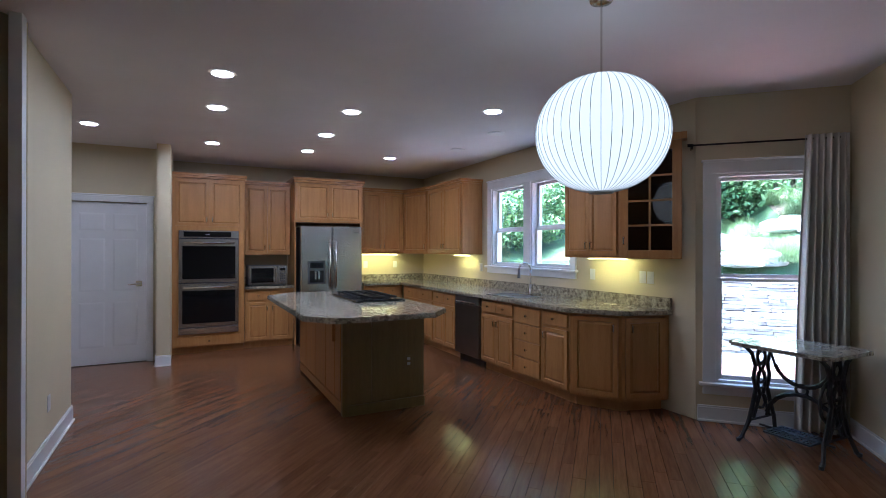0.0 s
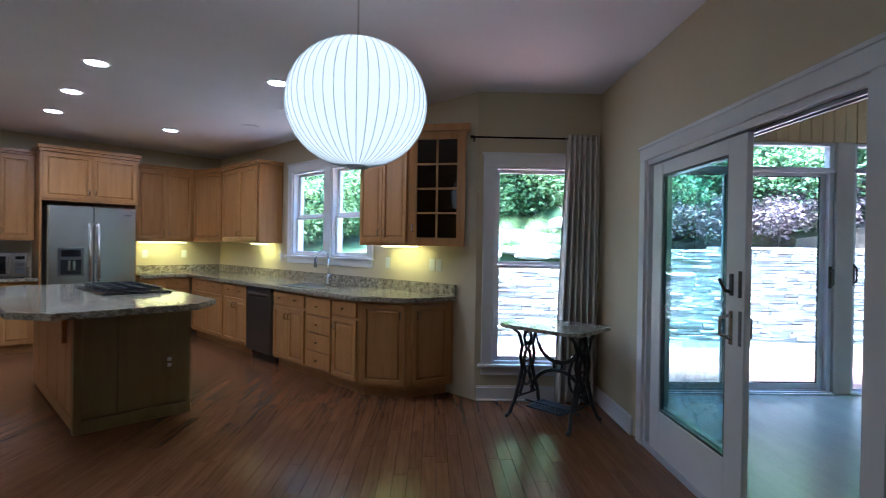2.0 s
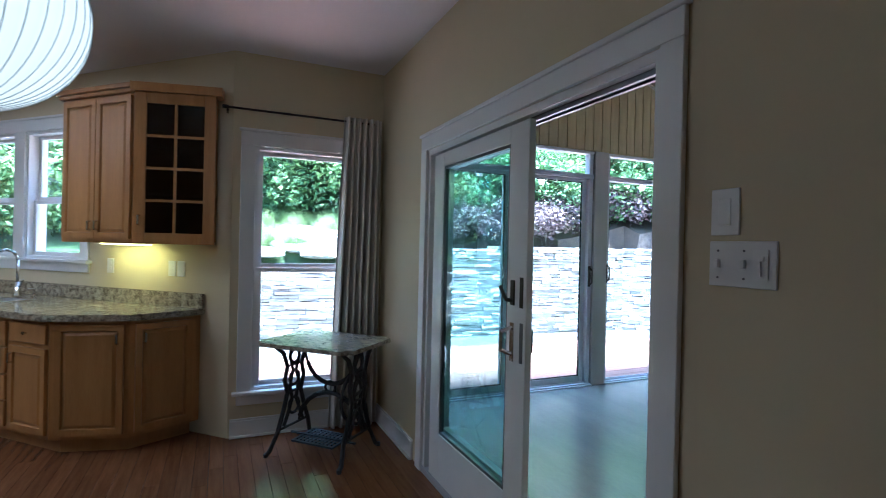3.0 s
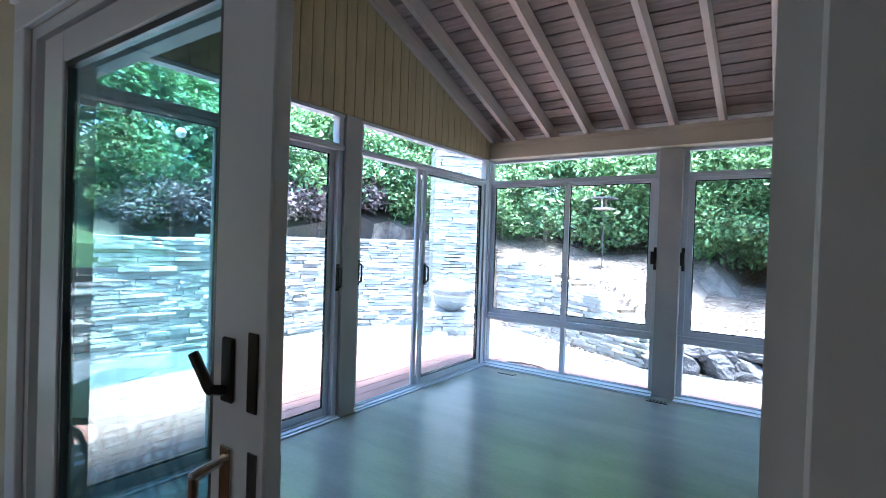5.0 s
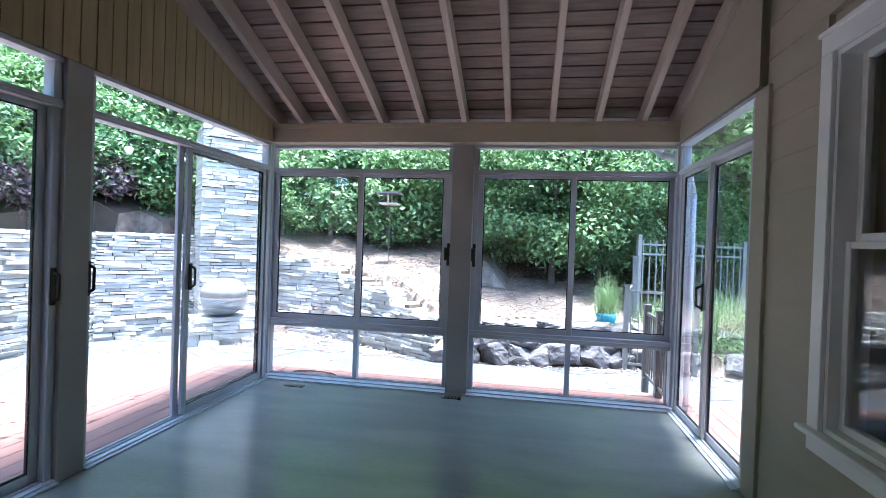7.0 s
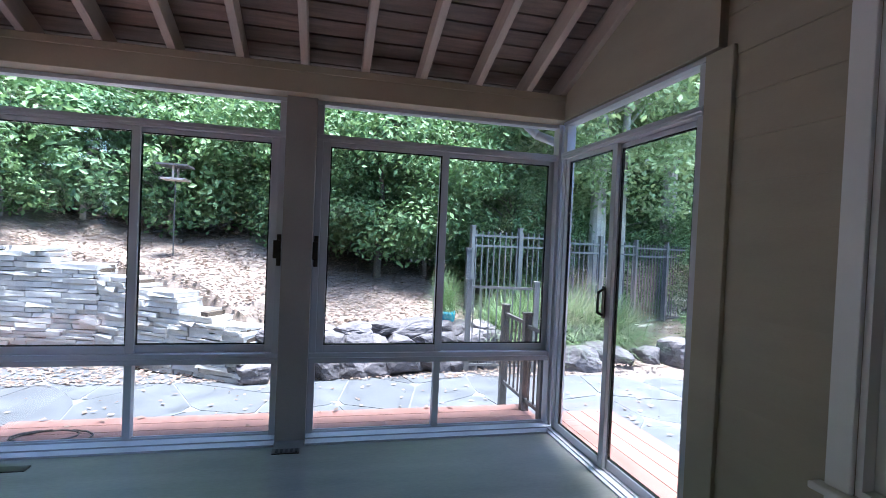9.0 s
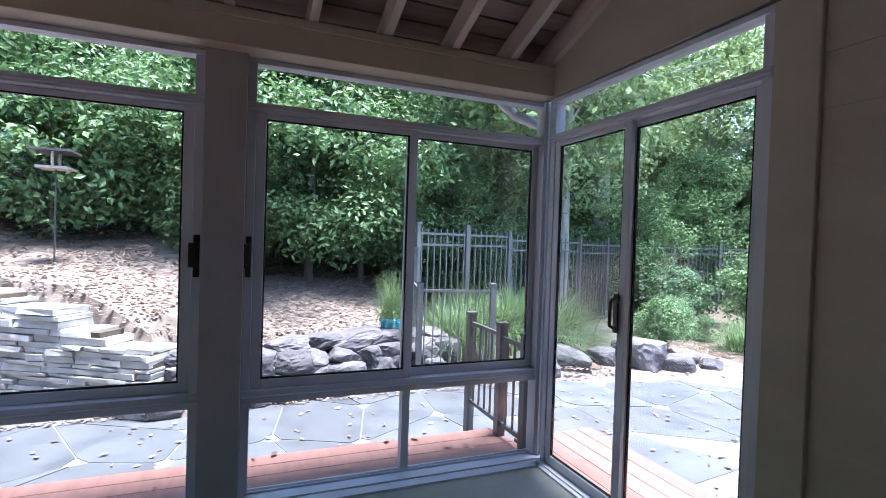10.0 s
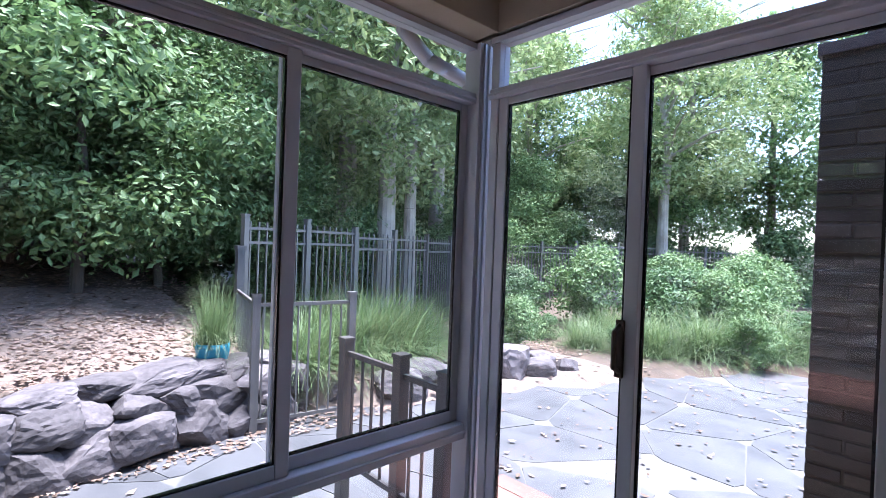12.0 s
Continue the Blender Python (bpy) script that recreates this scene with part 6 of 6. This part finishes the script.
for x, y, s in ((15.6, -1.6, 1.1), (15.8, -3.8, 1.2), (16.4, -6.8, 1.2), (17, -8.4, 1.2), (15.6, -10.6, 1.2), (14.6, -12.0, 1.1), (12.4, -14.2, 1.2), (18, -0.2, 1.2), (19.5, -4.8, 1.4), (19, -8.0, 1.4), (18, -11.6, 1.4), (9.0, -15.4, 1.2), (16, -14.4, 1.4), (13.4, -3.4, 0.9), (13.9, -5.0, 0.95), (14.6, -7.2, 1.0), (14.4, -9.4, 1.0), (12.6, -1.0, 0.7), (13.2, -6.0, 0.7), (12.2, -13.4, 1.0)):
    put(rp.choice((S1, S2, B1)), x, y, s, rp.uniform(0, 360))
for x, y, s in ((14.8, -6.2, 1.1), (11.4, -12.4, 0.9), (16.5, -3.0, 1.2)):
    put(T3, x, y, s, rp.uniform(0, 360))
# low growth along the patio's end and the fence
for i in range(26):
    t = i / 25
    put(rp.choice((S1, S2)), 9.6 + 1.6 * math.sin(t * 9) - 4.4 * t + (2.2 if i % 2 else 0), -3.3 - 4.6 * t + rp.uniform(-0.4, 0.4) - (1.2 if i % 2 else 0), rp.uniform(0.22, 0.4) + (0.3 if i % 2 else 0), rp.uniform(0, 360))
# trees seen through the kitchen windows
for x, y, s in ((-1.2, 13.5, 0.8), (-3.5, 12.6, 0.8), (1.5, 16.8, 0.8), (-5.5, 14.5, 0.9), (-7.5, 11.5, 0.9), (4.0, 17.5, 0.9)):
    put(rp.choice((T1, T2)), x, y, s, rp.uniform(0, 360))
for x, y, s in ((-2.6, 10.6, 0.8), (-4.0, 10.2, 0.9), (-1.4, 11.4, 0.8), (-5.2, 9.9, 0.8)):
    put(rp.choice((S1, S2)), x, y, s, rp.uniform(0, 360))
for master in (T1, T2, T3, S1, S2, S3, B1):
    for o in list(master.children):
        bpy.data.objects.remove(o)
    bpy.data.objects.remove(master)


def grass_clump(seed, n, length, spread):
    g = np.random.default_rng(seed)
    v = []
    for _ in range(n):
        a, t = g.uniform(0, 6.283), g.uniform(0.3, 1.45)
        L = length * g.uniform(0.6, 1.15)
        d = np.array([math.cos(a), math.sin(a), 0])
        side = np.array([-d[1], d[0], 0]) * 0.008
        p = np.array([g.normal() * spread * 0.25, g.normal() * spread * 0.25, 0])
        prev = p
        for k in range(1, 5):
            f = k / 4
            q = p + d * L * math.sin(t) * f ** 1.5 + np.array([0, 0, L * (math.cos(t) * f + 0.45 * f - 0.55 * t * f ** 2.4)])
            w0, w1 = 1 - (k - 1) / 4.3, 1 - k / 4.3
            v += [prev - side * w0, prev + side * w0, q + side * w1, q - side * w1]
            prev = q
    return quads(np.array(v), "blades", M_BLADE)


GM = [grass_clump(i, 900, 1.25, 0.7) for i in range(3)]
for i, (x, y, s) in enumerate(((9.75, 0.25, 0.85), (10.0, -0.35, 1.1), (10.15, -0.95, 1.25), (10.3, -1.5, 1.2), (10.5, -0.4, 1.0), (10.6, -2.1, 0.9), (8.35, -4.9, 0.95), (7.8, -5.6, 1.15), (9.1, -4.3, 0.7), (7.1, -6.3, 1.1), (9.5, -5.6, 0.9), (6.2, -7.0, 1.1), (10.3, -3.6, 0.6))):
    c = thing("grass_clump", pose(x, y, bank(x, y) - 0.01, 0, 0, i * 47), "arching clump of green ornamental grass", "grass")
    ob = new("blades", GM[i % 3])
    ob.parent = c
    c.scale = (s * 0.95, s * 0.95, s * (0.5 if y > -3 else 0.52))
rt = random.Random(31)
for i in range(36):
    x, y = 1.0 + 3.4 * rt.random(), 10.1 + 3.0 * rt.random()
    c = thing("grass_tuft", pose(x, y, bank(x, y) - 0.02, 0, 0, i * 61), "small tuft of lawn grass on the slope", "grass", "grass tufts on the lawn slope")
    ob = new("blades", GM[i % 3])
    ob.parent = c
    c.scale = (0.4, 0.4, 0.28)
ob = new("blades", GM[0])
ob.parent = pot
ob.location, ob.scale = (0, 0, 0.18), (0.32, 0.32, 0.42)


def litter():
    """Dead leaves strewn over the bank, the patio and the deck."""
    g = np.random.default_rng(9)
    v = []
    spots = []
    for _ in range(26000):
        spots.append((g.uniform(8.8, 13.5), g.uniform(-4.5, 7.0)))
    for _ in range(500):
        spots.append((g.uniform(4.5, 9), g.uniform(-5, 0.2)))
    for _ in range(260):
        spots.append((g.uniform(3, 8.4), g.uniform(5.3, 8.6)))
    for _ in range(120):
        spots.append((g.uniform(6.7, 8.6), g.uniform(1.1, 5.0)))
    for x, y in spots:
        z = bank(x, y)
        if z < PZ:
            z = PZ + 0.008
            if (4.95 < y < 7.1 and x < 7.1) or (6.62 < x < 7.18 and 1.03 < y < 4.93) or (4.97 < x < 6.95 and 0.3 < y < 1.02):
                z = 0.034
        s = g.uniform(0.014, 0.038)
        a = g.uniform(0, 6.283)
        ca, sa = math.cos(a) * s, math.sin(a) * s
        t = g.uniform(0.004, 0.02, 4)
        v += [(x - ca, y - sa, z + t[0]), (x + sa * 0.6, y - ca * 0.6, z + t[1]), (x + ca, y + sa, z + t[2]), (x - sa * 0.6, y + ca * 0.6, z + t[3])]
    tagged(new("fallen_leaves", quads(np.array(v), "fallen_leaves", M_DEAD)), "scattered dry brown fallen leaves", "leaves", kind="stuff")


litter()


def string_lights():
    s = thing("string_lights", pose(0, 0, 0), "string of white globe bulbs hung over the deck", "string lights")
    pts = [(2.5 + i * 0.55, 6.9 + 0.05 * i, 2.62 - 0.12 * math.sin(math.pi * i / 10)) for i in range(12)]
    part("cable", tube(bmesh.new(), pts, 0.005, 5), M_BLACK, s)
    for p in pts[1::2]:
        part("socket", cyl(bmesh.new(), (p[0], p[1], p[2] - 0.05), p, 0.014, n=8), M_BLACK, s)
        bm = bmesh.new()
        bmesh.ops.create_uvsphere(bm, u_segments=12, v_segments=8, radius=0.05, matrix=Matrix.Translation((p[0], p[1], p[2] - 0.095)))
        part("bulb", bm, M_PLASTIC, s, "", True)


string_lights()


feeder = thing("bird_feeder", pose(11.0, 4.95, 2.15), "small wooden bird feeder with a sloped roof among the shrubs", "bird feeder")
part("roof", prism(bmesh.new(), [(-0.22, -0.2), (0.22, -0.2), (0.22, 0.2), (-0.22, 0.2)], 0.2, 0.225), M_ROOF, feeder)
part("tray", boxes((-0.16, -0.16, 0.0, 0.16, 0.16, 0.03)), M_RAFTER, feeder)
for x in (-0.13, 0.13):
    part("upright", boxes((x - 0.012, -0.012, 0.03, x + 0.012, 0.012, 0.2)), M_RAFTER, feeder)
part("pole", cyl(bmesh.new(), (0, 0, -1.85), (0, 0, 0.0), 0.009), M_FENCE, feeder)
spout = thing("downspout", pose(6.83, 1.3, 2.25), "pale gutter downspout elbow under the sunroom eave", "downspout")
part("elbow", tube(bmesh.new(), [(0, 0, 0.32), (0, 0, 0.2), (-0.05, -0.12, 0.08), (-0.14, -0.3, 0.0), (-0.16, -0.36, -0.3), (-0.16, -0.36, -2.2)], 0.035, 10), M_ALU, spout, "", True)
hose = thing("garden_cable", pose(6.8, 4.5, 0.036), "coiled reddish cable lying on the deck strip", "cable")
part("coil", tube(tube(bmesh.new(), [(0.14 * math.cos(i * 0.5), 0.24 * math.sin(i * 0.5), 0.006) for i in range(13)], 0.006, 5), [(0.1 * math.cos(i * 0.5) + 0.03, 0.2 * math.sin(i * 0.5) + 0.05, 0.012) for i in range(13)], 0.006, 5), M_BRICKD, hose)


# ---- floor strips, last ----
def strips():
    from_x, w = -6.6, 0.083
    rnd = random.Random(4)
    rest = []
    meshes = {}
    near = 0

    def inside(x, y):
        c = False
        for (a, b), (d, e) in zip(PLAN, PLAN[1:] + PLAN[:1]):
            if (b > y) != (e > y) and x < (d - a) * (y - b) / (e - b) + a:
                c = not c
        return c

    verts, faces = [], []
    x = from_x
    while x < 2.1:
        y = -2.6 + rnd.uniform(-1, 0)
        while y < 9:
            l = rnd.choice((0.6, 0.9, 1.1, 1.4))
            ok = inside(x + w / 2, y + l / 2) or inside(x + w / 2, y + 0.02) or inside(x + w / 2, y + l - 0.02)
            if ok:
                y1 = y + l
                while not inside(x + w / 2, y1 - 0.01) and y1 > y + 0.1:
                    y1 -= 0.05
                y0 = y
                while not inside(x + w / 2, y0 + 0.01) and y0 < y1 - 0.1:
                    y0 += 0.05
                if -1.6 < x < 2.05 and 1.3 < y < 4.6 and abs(y1 - y0 - l) < 0.001 and near < 290:
                    if l not in meshes:
                        meshes[l] = mesh_of("floor_plank", boxes((0, 0, -0.018, w - 0.0016, l - 0.0016, 0), bev=0.0008), M_OAK)
                    p = new("floor_plank", meshes[l])
                    p.parent = floor
                    p.location = (x, y, 0)
                    near += 1
                else:
                    k = len(verts)
                    a, b, c, d = x, y0, x + w - 0.0016, y1 - 0.0016
                    verts += [(a, b, -0.018), (c, b, -0.018), (c, d, -0.018), (a, d, -0.018), (a, b, 0), (c, b, 0), (c, d, 0), (a, d, 0)]
                    faces += [tuple(k + i for i in f) for f in ((4, 5, 6, 7), (0, 1, 5, 4), (1, 2, 6, 5), (2, 3, 7, 6), (3, 0, 4, 7))]
            y += l
        x += w
    me = bpy.data.meshes.new("floor_planks")
    me.from_pydata(verts, [], faces)
    me.materials.append(M_OAK)
    o = new("floor_planks", me)
    o.parent = floor
    o["kind"] = "stuff"


strips()
